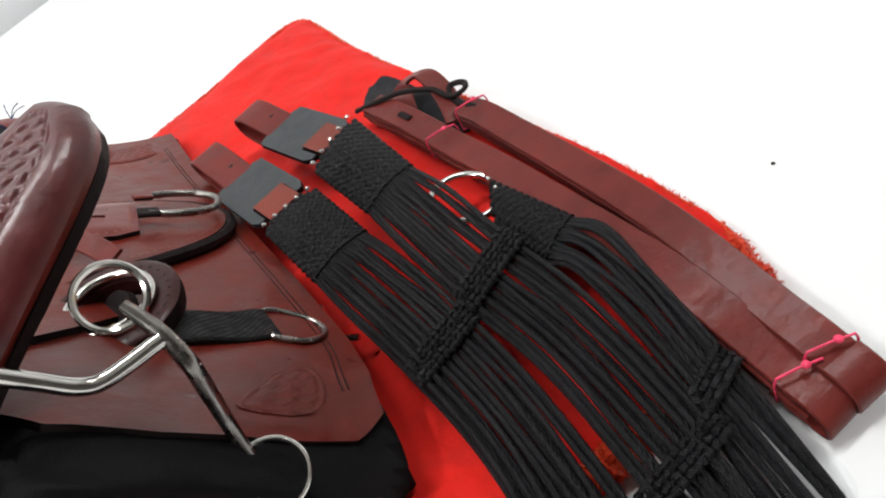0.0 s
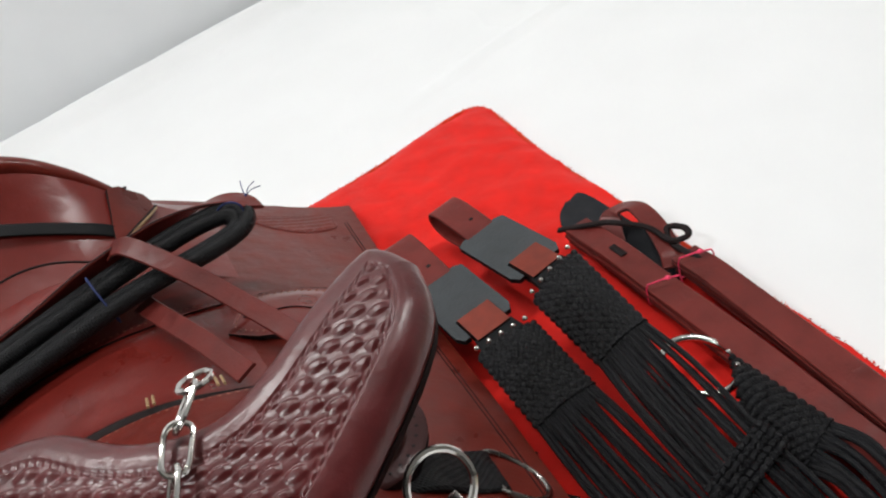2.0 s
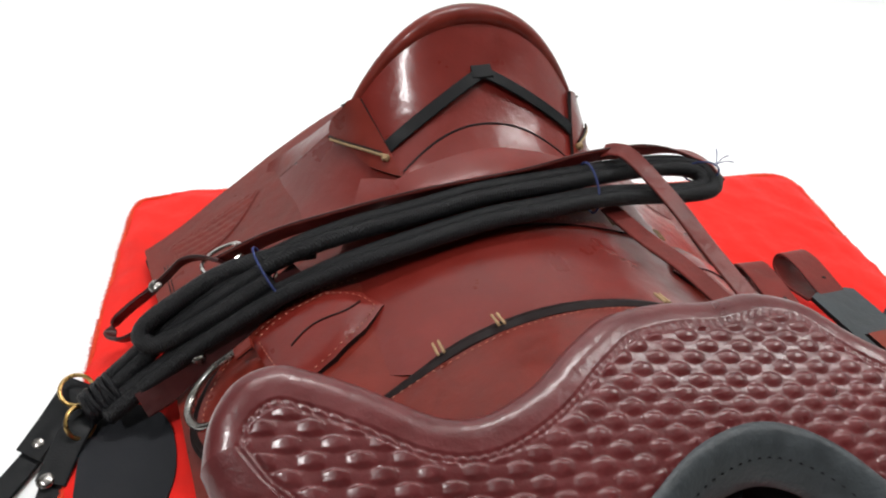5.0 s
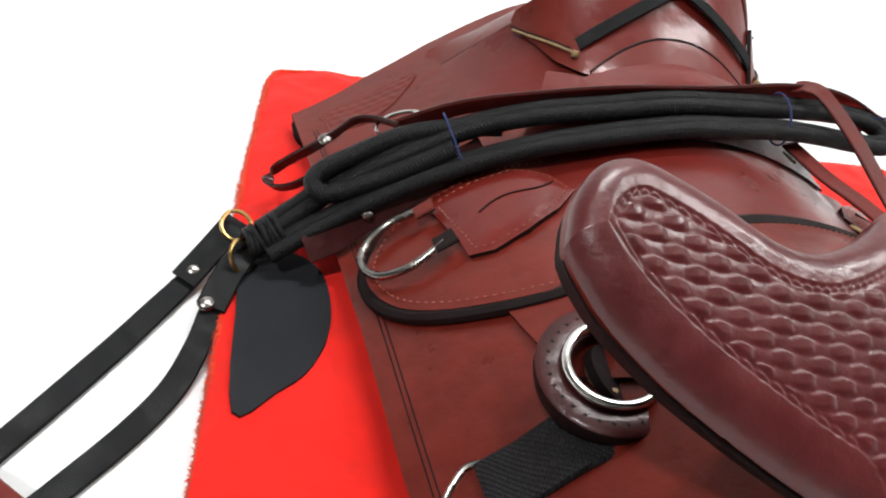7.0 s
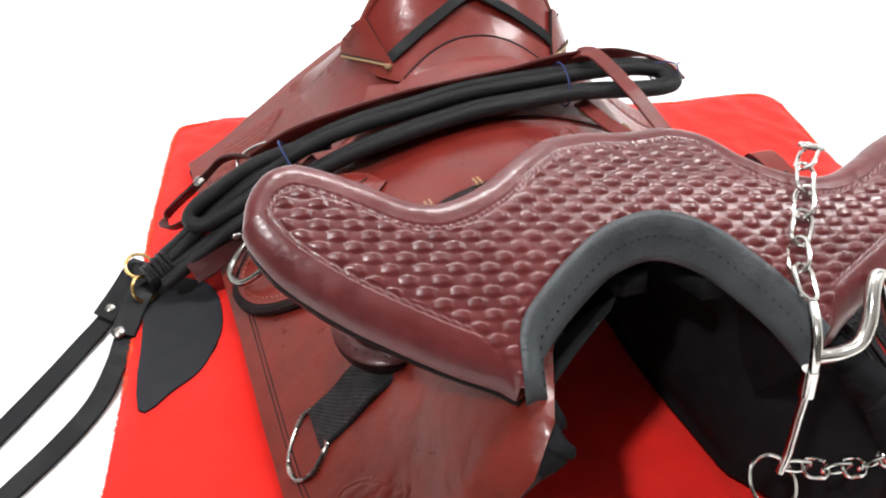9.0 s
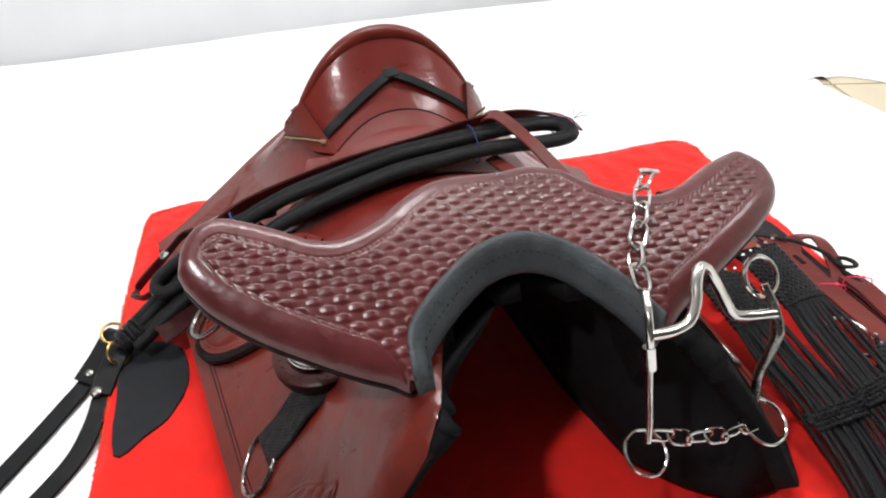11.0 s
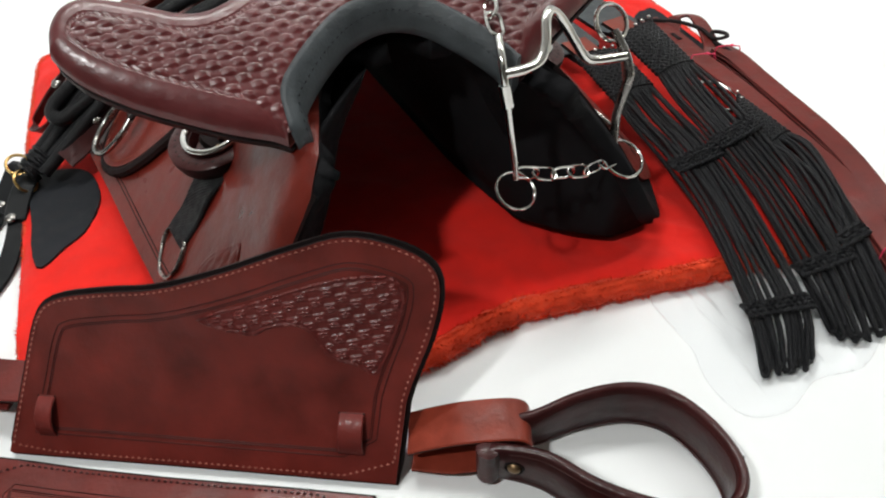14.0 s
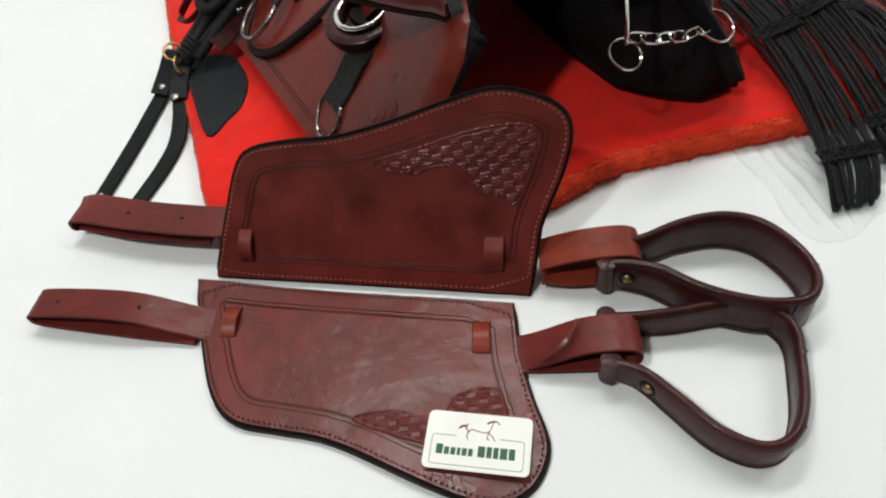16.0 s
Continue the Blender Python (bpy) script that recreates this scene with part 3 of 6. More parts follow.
def edge_near(x, y):
    return float(edge_distance(np.array([[x, y]]), PAD)[0])


saddle_pad()


# ---- the saddle ----
saddle = thing("saddle", "burgundy leather trail saddle with basket-weave tooled pommel, resting on red pad", "saddle")

SKIRT = [(0.004, 0.16), (0.1, 0.158), (0.18, 0.15), (0.24, 0.135), (0.311, 0.098), (0.303, 0.05), (0.291, -0.02), (0.279, -0.12), (0.268, -0.2), (0.256, -0.3), (0.245, -0.38), (0.228, -0.45), (0.21, -0.492), (0.193, -0.506), (0.174, -0.502), (0.145, -0.487), (0.116, -0.481), (0.1, -0.462), (0.085, -0.42), (0.06, -0.37), (0.004, -0.35)]
SKIRT_RIGHT = SKIRT[:11] + [(0.236, -0.42), (0.222, -0.452), (0.2, -0.464), (0.175, -0.462), (0.14, -0.452), (0.112, -0.438), (0.088, -0.4), (0.06, -0.37), (0.004, -0.35)]
RIG = [(0.115, -0.115), (0.16, -0.1), (0.2, -0.098), (0.238, -0.112), (0.257, -0.133), (0.264, -0.163), (0.252, -0.193), (0.227, -0.214), (0.19, -0.23), (0.15, -0.24), (0.115, -0.24)]
TAB = [(0.219, -0.119), (0.213, -0.143), (0.206, -0.168), (0.203, -0.184), (0.188, -0.188), (0.166, -0.181), (0.142, -0.166), (0.124, -0.146), (0.137, -0.126), (0.163, -0.112), (0.19, -0.109), (0.212, -0.113)]


def fine(outline, n=4):
    return [(p.x, p.y) for p in curve([(p[0], p[1], 0) for p in outline], n, True)]


def soft_corner(outline, n=3):
    """Keeps corners: straight runs subdivided."""
    out = []
    for a, b in zip(outline, outline[1:] + outline[:1]):
        out += [(a[0] + (b[0] - a[0]) * i / n, a[1] + (b[1] - a[1]) * i / n) for i in range(n)]
    return out


def plate_at(off):
    """The rigging plate: thick at its outer end, running out under the seat."""
    return lambda x, y: Vector((x, y, saddle_z(x, y) + 0.003 + 0.0095 * step((abs(x) - 0.12) / 0.05) + off))


def rolled(off):
    """The skirt's surface, with its front edge rolled inwards."""
    front = [(x, y) for x, y in SKIRT[13:19]]

    def place(x, y):
        d = min((Vector((abs(x), y)) - (Vector(a) + (Vector(b) - Vector(a)) * min(1, max(0, (Vector((abs(x), y)) - Vector(a)).dot(Vector(b) - Vector(a)) / (Vector(b) - Vector(a)).length_squared)))).length for a, b in zip(front, front[1:]))
        return Vector((x, y, saddle_z(x, y) + off - 0.016 * max(0.0, 1 - d / 0.03) ** 2.2))
    return place


for s in (-1, 1):
    out = soft_corner(mirror(SKIRT if s < 0 else SKIRT_RIGHT, s), 4)
    part("skirt", panel(out, rolled(0.0), 0.005, 0.01), [LEATHER, EDGE], saddle, "wide burgundy leather skirt with tooled corner")
    ahead = -0.018 if s > 0 else -0.002
    lin = fine([(s * (abs(x) - 0.004 if abs(x) > 0.1 else abs(x)), y + ((0.003 if abs(x) > 0.1 else ahead) if y < -0.3 else -0.006 if y > 0.1 else 0)) for x, y in SKIRT])
    part("lining", panel(lin, rolled(-0.0055), 0.016, 0.008), FELT, saddle, "thick black felt lining", 120)
    rig = fine(mirror(RIG, s))
    part("rigging_plate", panel(rig, plate_at(0.0), 0.014, 0.012), [LEATHER, EDGE], saddle, "rounded leather rigging plate with black edge")
    part("stitching", stitches([p for p in inset_line(rig, 0.005) if abs(p[0]) > 0.135], plate_at(0.0002)), THREAD_TAN, saddle)
    part("plate_edge", tube([Vector((x, y, saddle_z(x, y) + 0.0055)) for x, y in rig if abs(x) > 0.15], 0.0056, 8), EDGE, saddle, "thick black edge of the rigging plate")
    tab = soft_corner(mirror(TAB, s), 4)
    dome_tab = lambda x, y, tab=tab: Vector((x, y, saddle_z(x, y) + 0.007 + 0.0105 * step((abs(x) - 0.12) / 0.045) + 0.0035 * step(float(edge_distance(np.array([[x, y]]), tab)[0]) / 0.014)))
    part("ring_tab", panel(tab, dome_tab, 0.005, 0.005), [SEAT, EDGE], saddle, "glossy leather tab that holds the ring")
    part("stitching", stitches(inset_line(tab, 0.004), lambda x, y: dome_tab(x, y) + Vector((0, 0, 0.0003)), closed=True), THREAD_TAN, saddle)
    d = curve(lift(mirror([(0.217, -0.125), (0.236, -0.126), (0.252, -0.138), (0.257, -0.156), (0.247, -0.174), (0.226, -0.178), (0.205, -0.169)], s), 0.021), 6)
    part("dee_ring", tube(d, 0.0032, 10), STEEL, saddle, "dull nickel D-shaped ring")


# cantle and seat
def cantle_pt(s, t):
    """s across (-1..1, and on to 1.3 where it runs down to the skirt), t 0..1 from the seat up to the rim."""
    a, sg = min(1.0, abs(s)), (1 if s > 0 else -1)
    bot = Vector((0.084 * a * sg, -0.021, 0.2 - 0.016 * a * a))
    top = Vector((0.111 * sg * a**1.14, 0.072 - 0.014 * a**2, 0.294 - 0.085 * a**2.6))
    p = bot.lerp(top, t)
    dish = math.sin(math.pi * t) * (1 - a**2)
    p.z -= 0.006 * dish
    p.y += 0.004 * dish
    if abs(s) > 1:
        e = min(1.0, (abs(s) - 1) / 0.3)
        x, y = sg * 0.19, -0.06 + 0.17 * t
        q = Vector((x, y, saddle_z(x, y) - 0.001))
        z = q.z + (p.z - q.z) * (1 - e) ** 1.15
        p = p.lerp(q, e)
        p.z = max(z, saddle_z(p.x, p.y) + 0.003) - 0.009 * e**3
    return p


def grid_mesh(fn, ns, nt):
    bm = bmesh.new()
    vs = [[bm.verts.new(fn(i / ns, j / nt)) for j in range(nt + 1)] for i in range(ns + 1)]
    for i in range(ns):
        for j in range(nt):
            bm.faces.new((vs[i][j], vs[i + 1][j], vs[i + 1][j + 1], vs[i][j + 1]))
    return bm


part("cantle_face", grid_mesh(lambda u, v: cantle_pt(2.6 * u - 1.3, v), 64, 24), SEAT, saddle, "dished glossy leather cantle", 120)


def cantle_back(u, v):
    s = 2.6 * u - 1.3
    a = min(1, abs(s))
    top = cantle_pt(s, 1.0) + Vector((0, 0.006 * (1 - a * 0.8), 0.0))
    foot = Vector((0.14 * s, 0.15 - 0.02 * a * a, 0))
    foot.z = saddle_z(foot.x, foot.y) + 0.004
    p = top.lerp(foot, v)
    p.z -= 0.02 * math.sin(math.pi * v) * (1 - a)
    return p


part("cantle_back", grid_mesh(lambda u, v: cantle_back(1 - u, v), 60, 16), LEATHER, saddle, "plain leather back of the cantle", 120)
rim = [cantle_pt(-1 + 2 * i / 60, 1.0) + Vector((0, 0.005, -0.003)) for i in range(61)]
part("cantle_binding", tube(rim, lambda t: 0.0045 + 0.0065 * math.sin(math.pi * t) ** 0.7, 12), LEATHER, saddle, "rolled leather rim of the cantle")

SEATL = [(-0.125, -0.035), (-0.15, -0.085), (-0.13, -0.098), (-0.075, -0.1), (0.0, -0.101), (0.075, -0.103), (0.13, -0.1), (0.15, -0.088), (0.125, -0.035), (0.115, -0.01), (0.09, -0.03), (0.0, -0.015), (-0.09, -0.03), (-0.115, -0.01)]


def seat_z(x, y):
    return Vector((x, y, saddle_z(x, y) + 0.007 + 0.018 * step((y + 0.11) / 0.09) * step((0.17 - abs(x)) / 0.06)))


part("seat", panel(soft_corner(SEATL, 4), seat_z, 0.005, 0.01), [SEAT, EDGE], saddle, "smooth burgundy leather seat")
JOCKEY = [(-0.175, -0.085), (-0.2, -0.1), (-0.205, -0.12), (-0.15, -0.2), (-0.12, -0.225), (-0.08, -0.216), (0.0, -0.209), (0.08, -0.216), (0.12, -0.225), (0.15, -0.2), (0.205, -0.12), (0.2, -0.1), (0.175, -0.085), (0.0, -0.08)]
part("seat_front", panel(soft_corner(JOCKEY, 3), on_saddle(0.005), 0.005, 0.012), [SEAT, EDGE], saddle, "glossy red-brown leather seat front")
NECK = [(-0.19, -0.225), (-0.15, -0.232), (-0.1, -0.228), (-0.05, -0.218), (0.0, -0.215), (0.05, -0.218), (0.1, -0.228), (0.15, -0.232), (0.19, -0.225), (0.17, -0.3), (0.12, -0.345), (0.0, -0.36), (-0.12, -0.345), (-0.17, -0.3)]
part("front_jockey", panel(soft_corner(NECK, 3), on_saddle(0.007), 0.006, 0.014), [LEATHER, EDGE], saddle, "front leather jockey under the pommel")
part("stitching", stitches([(x, y - 0.004) for x, y in NECK[:9]], on_saddle(0.0072)), THREAD_TAN, saddle)
part("stitching", stitches([(x, y + 0.004) for x, y in SEATL[1:8]], lambda x, y: seat_z(x, y) + Vector((0, 0, 0.0003))), THREAD_TAN, saddle)


# ---- pommel ----
UP = [(-0.2465, -0.357), (-0.242, -0.3417), (-0.231, -0.3295), (-0.215, -0.3255), (-0.198, -0.3305), (-0.178, -0.3395), (-0.155, -0.3515), (-0.135, -0.354), (-0.11, -0.3455), (-0.087, -0.3305), (-0.064, -0.3185), (-0.035, -0.3145), (-0.008, -0.3155), (0.02, -0.3125), (0.047, -0.3215), (0.066, -0.3425), (0.084, -0.356), (0.107, -0.3635), (0.132, -0.358), (0.172, -0.3375), (0.2, -0.3255), (0.212, -0.3245), (0.2195, -0.3348), (0.2235, -0.352)]
LOW = [(-0.2465, -0.357), (-0.242, -0.3665), (-0.229, -0.382), (-0.204, -0.4005), (-0.177, -0.416), (-0.15, -0.43), (-0.127, -0.44), (-0.1115, -0.447), (-0.108, -0.425), (-0.094, -0.412), (-0.072, -0.398), (-0.048, -0.386), (-0.022, -0.381), (-0.002, -0.384), (0.017, -0.394), (0.033, -0.409), (0.052, -0.431), (0.067, -0.455), (0.09, -0.446), (0.126, -0.431), (0.155, -0.418), (0.182, -0.404), (0.205, -0.388), (0.217, -0.372), (0.2235, -0.352)]
ARCH = LOW[7:18]


def pommel_z(x, y):
    """The pommel leans back, with the wing at +x turned a little forward."""
    q = y + 0.38
    return 0.2748 + 0.0086 * x + 0.47 * q - 0.0257 * x * x - 2.2 * q * q - 1.1265 * x * q


def on_pommel(x, y, off):
    return Vector((x, y, pommel_z(x, y) + off))


def pommel():
    up = np.array([(p.x, p.y) for p in curve([(x, y, 0) for x, y in UP], 6)])
    lo = np.array([(p.x, p.y) for p in curve([(x, y, 0) for x, y in LOW], 6)])
    outline = [tuple(p) for p in up] + [tuple(p) for p in lo[-2:0:-1]]
    ns, nv = 520, 150
    a = (1 - np.cos(np.linspace(0, np.pi, ns + 1))) / 2 * 0.25 + np.linspace(0, 1, ns + 1) * 0.75
    xs = -0.2465 + 0.47 * a
    order = np.argsort(lo[:, 0], kind="stable")
    yu = np.interp(xs, up[:, 0], up[:, 1])
    yl = np.interp(xs, lo[order, 0], lo[order, 1])
    chord = (xs > -0.1115) & (xs < 0.067)
    yl = np.where(chord, -0.447 - 0.008 * (xs + 0.1115) / 0.1785, yl)
    v = np.linspace(0, 1, nv + 1)
    gx = np.repeat(xs[:, None], nv + 1, 1)
    gy = yl[:, None] + (yu - yl)[:, None] * v
    xy = np.stack([gx.ravel(), gy.ravel()], 1)
    d = edge_distance(xy, outline)
    arch_ = [tuple(p) for p in lo if -0.1125 < p[0] < 0.068]
    hole = inside(xy, arch_) & (xy[:, 0] > -0.1115) & (xy[:, 0] < 0.067)
    keep = ~(hole & (d > 0.0012))
    d = np.where(hole, 0, d)
    z = np.array([pommel_z(x, y) for x, y in xy])
    R = 0.013
    drop = np.where(d < R, R * (1 - np.sqrt(np.clip(1 - ((R - d) / R) ** 2, 0, 1))), 0)
    c, s = math.cos(-0.12), math.sin(-0.12)
    pitch = 0.009
    u, w = (c * xy[:, 0] + s * xy[:, 1]) / pitch, (-s * xy[:, 0] + c * xy[:, 1]) / (pitch * 0.58)
    gull = np.array([(p[0], p[1]) for p in lo if -0.117 < p[0] < 0.067 and p[1] > -0.457])
    dg = np.min(np.hypot(xy[:, 0, None] - gull[None, :, 0], xy[:, 1, None] - gull[None, :, 1]), 1)
    near = np.clip((d + 0.012 - dg) / 0.012, 0, 1)
    rim = np.array([p for p in lo if p[0] < -0.118 or p[0] > 0.075])
    dl = np.min(np.hypot(xy[:, 0, None] - rim[None, :, 0], xy[:, 1, None] - rim[None, :, 1]), 1)
    low_half = np.clip((d + 0.01 - dl) / 0.01, 0, 1)
    dd = d + 0.017 * near * near * (3 - 2 * near) + 0.0035 * low_half * (1 - near)
    zone = np.clip((dd - 0.0195) / 0.0012, 0, 1)
    tool = 0.0032 * weave(u, w) * zone - 0.0016 * np.clip((dd - 0.0165) / 0.001, 0, 1)
    walk_ = (np.abs(xy[:, 0]) * 1.0 + np.abs(xy[:, 1]) * 0.6) * 2 * np.pi / 0.0085
    tool += 0.0018 * np.clip(1 - np.abs(dd - 0.0185) / 0.0022, 0, 1) * (0.2 + 0.8 * np.abs(np.sin(walk_)))
    drop = np.where(dg < d + 0.001, 0, drop)
    z = z - drop + np.where(dd > 0.016, tool, 0)
    bm = bmesh.new()
    vs = [bm.verts.new((float(p[0]), float(p[1]), float(h))) for p, h in zip(xy, z)]
    k = nv + 1
    for i in range(ns):
        for j in range(nv):
            q = [i * k + j, (i + 1) * k + j, (i + 1) * k + j + 1, i * k + j + 1]
            if all(keep[m] for m in q):
                bm.faces.new([vs[m] for m in q])
    bmesh.ops.delete(bm, geom=[v for v in vs if not v.link_faces], context="VERTS")
    part("pommel_cover", bm, TOOLED, saddle, "basket-weave tooled pommel cover with two rounded wings", 80)
    # welt and black underside below the rolled edge
    for name, off, grow, th, mat in (("welt", -0.0125, -0.0005, 0.006, LEATHER), ("pommel_base", -0.018, -0.001, 0.007, EDGE)):
        ol = inset_line(outline, -grow)
        part(name, panel([(p.x, p.y) for p in ol], lambda x, y, off=off: on_pommel(x, y, off), th, 0.02), mat, saddle)


pommel()


def gullet_binding():
    g = curve([(x, y, 0) for x, y in ARCH], 6)
    bm = bmesh.new()
    rings = []
    for i, p in enumerate(g):
        t = (g[min(i + 1, len(g) - 1)] - g[max(i - 1, 0)]).normalized()
        n = Vector((t.y, -t.x, 0))
        sect = [(-0.002, 0.0003), (0.0, 0.0022), (0.003, 0.0022), (0.007, -0.0005), (0.0105, -0.0055), (0.0125, -0.012), (0.0135, -0.018), (0.011, -0.021), (0.002, -0.021)]
        row = []
        for w, h in sect:
            q = p + n * w
            row.append(bm.verts.new((q.x, q.y, pommel_z(p.x + n.x * min(w, 0.012), p.y + n.y * min(w, 0.012)) + h)))
        rings.append(row)
    for a, b in zip(rings, rings[1:]):
        for j in range(len(a) - 1):
            bm.faces.new((a[j], b[j], b[j + 1], a[j + 1]))
    bm.faces.new(rings[0])
    bm.faces.new(rings[-1][::-1])
    bmesh.ops.recalc_face_normals(bm, faces=bm.faces)
    part("gullet_binding", bm, BIND, saddle, "dark grey-black leather binding round the gullet arch", 60)


gullet_binding()


# ---- fenders with stirrups ----
F1 = [(-0.004, 0.0), (0.003, 0.03), (0.012, 0.064), (0.026, 0.108), (0.044, 0.128), (0.087, 0.137), (0.13, 0.142), (0.183, 0.157), (0.235, 0.176), (0.274, 0.187), (0.308, 0.182), (0.333, 0.169), (0.341, 0.149), (0.335, 0.114), (0.317, 0.061), (0.31, -0.003), (0.15, -0.001)]
F1U, F1V, F1O = Vector((0.8522, -0.5231, 0)), Vector((0.271, 0.4414, 0.8549)), Vector((-0.387, -0.447, 0.008))
F1N = F1U.cross(F1V).normalized()
F2 = [(-0.409, -0.4416), (-0.28, -0.528), (-0.143, -0.6137), (-0.1627, -0.6619), (-0.1737, -0.7066), (-0.1787, -0.7387), (-0.1865, -0.7566), (-0.206, -0.7728), (-0.23, -0.777), (-0.2521, -0.7673), (-0.2846, -0.7335), (-0.3379, -0.669), (-0.3775, -0.6375), (-0.4104, -0.6119), (-0.4226, -0.5783), (-0.4201, -0.52)]


def f1_place(lift_=0.0):
    return lambda u, v, h=0.0: F1O + F1U * u + F1V * v + F1N * (h + lift_ + 0.012 * math.sin(math.pi * u / 0.33) * (v / 0.19) - 0.006 * math.sin(math.pi * v / 0.19))


def f2_place(lift_=0.0):
    return lambda x, y, h=0.0: Vector((x, y, 0.009 + h + lift_ + 0.003 * noise.noise((x * 9, y * 9, 3))))


def fender(outline, place, keep, basket, label):
    t = thing("stirrup_fender", label, "fender", "fenders")
    out = []
    k = len(outline)
    for i in range(k):
        if i in keep or (i + 1) % k in keep:
            a, b = outline[i], outline[(i + 1) % k]
            out += [(a[0] + (b[0] - a[0]) * j / 4, a[1] + (b[1] - a[1]) * j / 4) for j in range(4)]
        else:
            a, b, c, d = (Vector(outline[(i + o) % k]) for o in (-1, 0, 1, 2))
            out += [tuple(0.5 * (2 * b + (c - a) * s + (2 * a - 5 * b + 4 * c - d) * s * s + (3 * b - a - 3 * c + d) * s**3)) for s in (0, 0.25, 0.5, 0.75)]
    part("leather_panel", panel(out, place(), 0.0035, 0.012), [CREASED if basket == 2 else FENDER, EDGE], t, "smooth burgundy leather panel")
    part("backing", panel(inset_line(out, -0.0035), place(-0.004), 0.003, 0.02), EDGE, t, "black leather backing")
    part("stitching", stitches(inset_line(out, 0.003), place(0.0003), 0.0034, 0.0016, 0.001, closed=True), THREAD_DARK if basket == 2 else THREAD_RED, t)
    for d, r in ((0.0185, 0.0005), (0.0225, 0.0005), (0.024, 0.0004)):
        ln = [place(0.0)(p.x, p.y) for p in inset_line(out, d)]
        part("tooled_line", tube(ln, r, 5, True), GROOVE, t)
    return t, out


fender1, f1_line = fender(F1, f1_place, (0, 15, 16), 1, "burgundy leather stirrup fender leaning against the saddle")
fender2, f2_line = fender(F2, f2_place, (0, 1, 2), 2, "burgundy leather stirrup fender lying flat on white cloth")
B1 = [(0.159, 0.12), (0.2, 0.135), (0.259, 0.155), (0.3, 0.16), (0.315, 0.152), (0.316, 0.132), (0.298, 0.084), (0.28, 0.088), (0.259, 0.095), (0.247, 0.112), (0.234, 0.118), (0.215, 0.115), (0.2, 0.109)]
part("tooled_basketweave", weave_field(fine(B1, 3), f1_place(0.0003), 0.0098, 0.2, 0.003), FIELD, fender1, "stamped basket-weave panel", 80)
B2 = [(-0.3204, -0.6573), (-0.2846, -0.6639), (-0.262, -0.684), (-0.245, -0.685), (-0.227, -0.6756), (-0.1949, -0.686), (-0.197, -0.715), (-0.205, -0.74), (-0.232, -0.745), (-0.27, -0.71)]
part("tooled_basketweave", weave_field(fine(B2, 3), f2_place(0.0003), 0.0098, -0.35, 0.0028), FIELD, fender2, "stamped basket-weave panel", 80)


def loop_keeper(t, place, u, v, du, dv, w, h, leather):
    """A strap bridge that comes through two slots of the fender."""
    n = (place(0.01)(u, v) - place(0.0)(u, v)).normalized()
    a, b = place(0)(u - du * h, v - dv * h), place(0)(u + du * h, v + dv * h)
    side = (b - a).normalized()
    path = [a.lerp(b, f) + n * (0.0075 * math.sin(math.pi * f) ** 0.8 - 0.001) for f in (0, 0.12, 0.3, 0.5, 0.7, 0.88, 1)]
    part("keeper", ribbon(path, w, 0.003, n), [leather, EDGE], t, "short leather bridge through two slots")
    for e in (a, b):
        across = side.cross(n) * w * 0.62
        part("slot", tube([e - across * 0.85, e + across * 0.85], 0.0009, 6), EDGE, t)


loop_keeper(fender1, f1_place, 0.031, 0.033, 0, 1, 0.014, 0.016, STRAP)
loop_keeper(fender1, f1_place, 0.276, 0.035, 0, 1, 0.019, 0.016, STRAP)
loop_keeper(fender2, f2_place, -0.39, -0.508, 0.45, 0.89, 0.015, 0.016, TAN)
loop_keeper(fender2, f2_place, -0.185, -0.634, 0.45, 0.89, 0.016, 0.016, TAN)


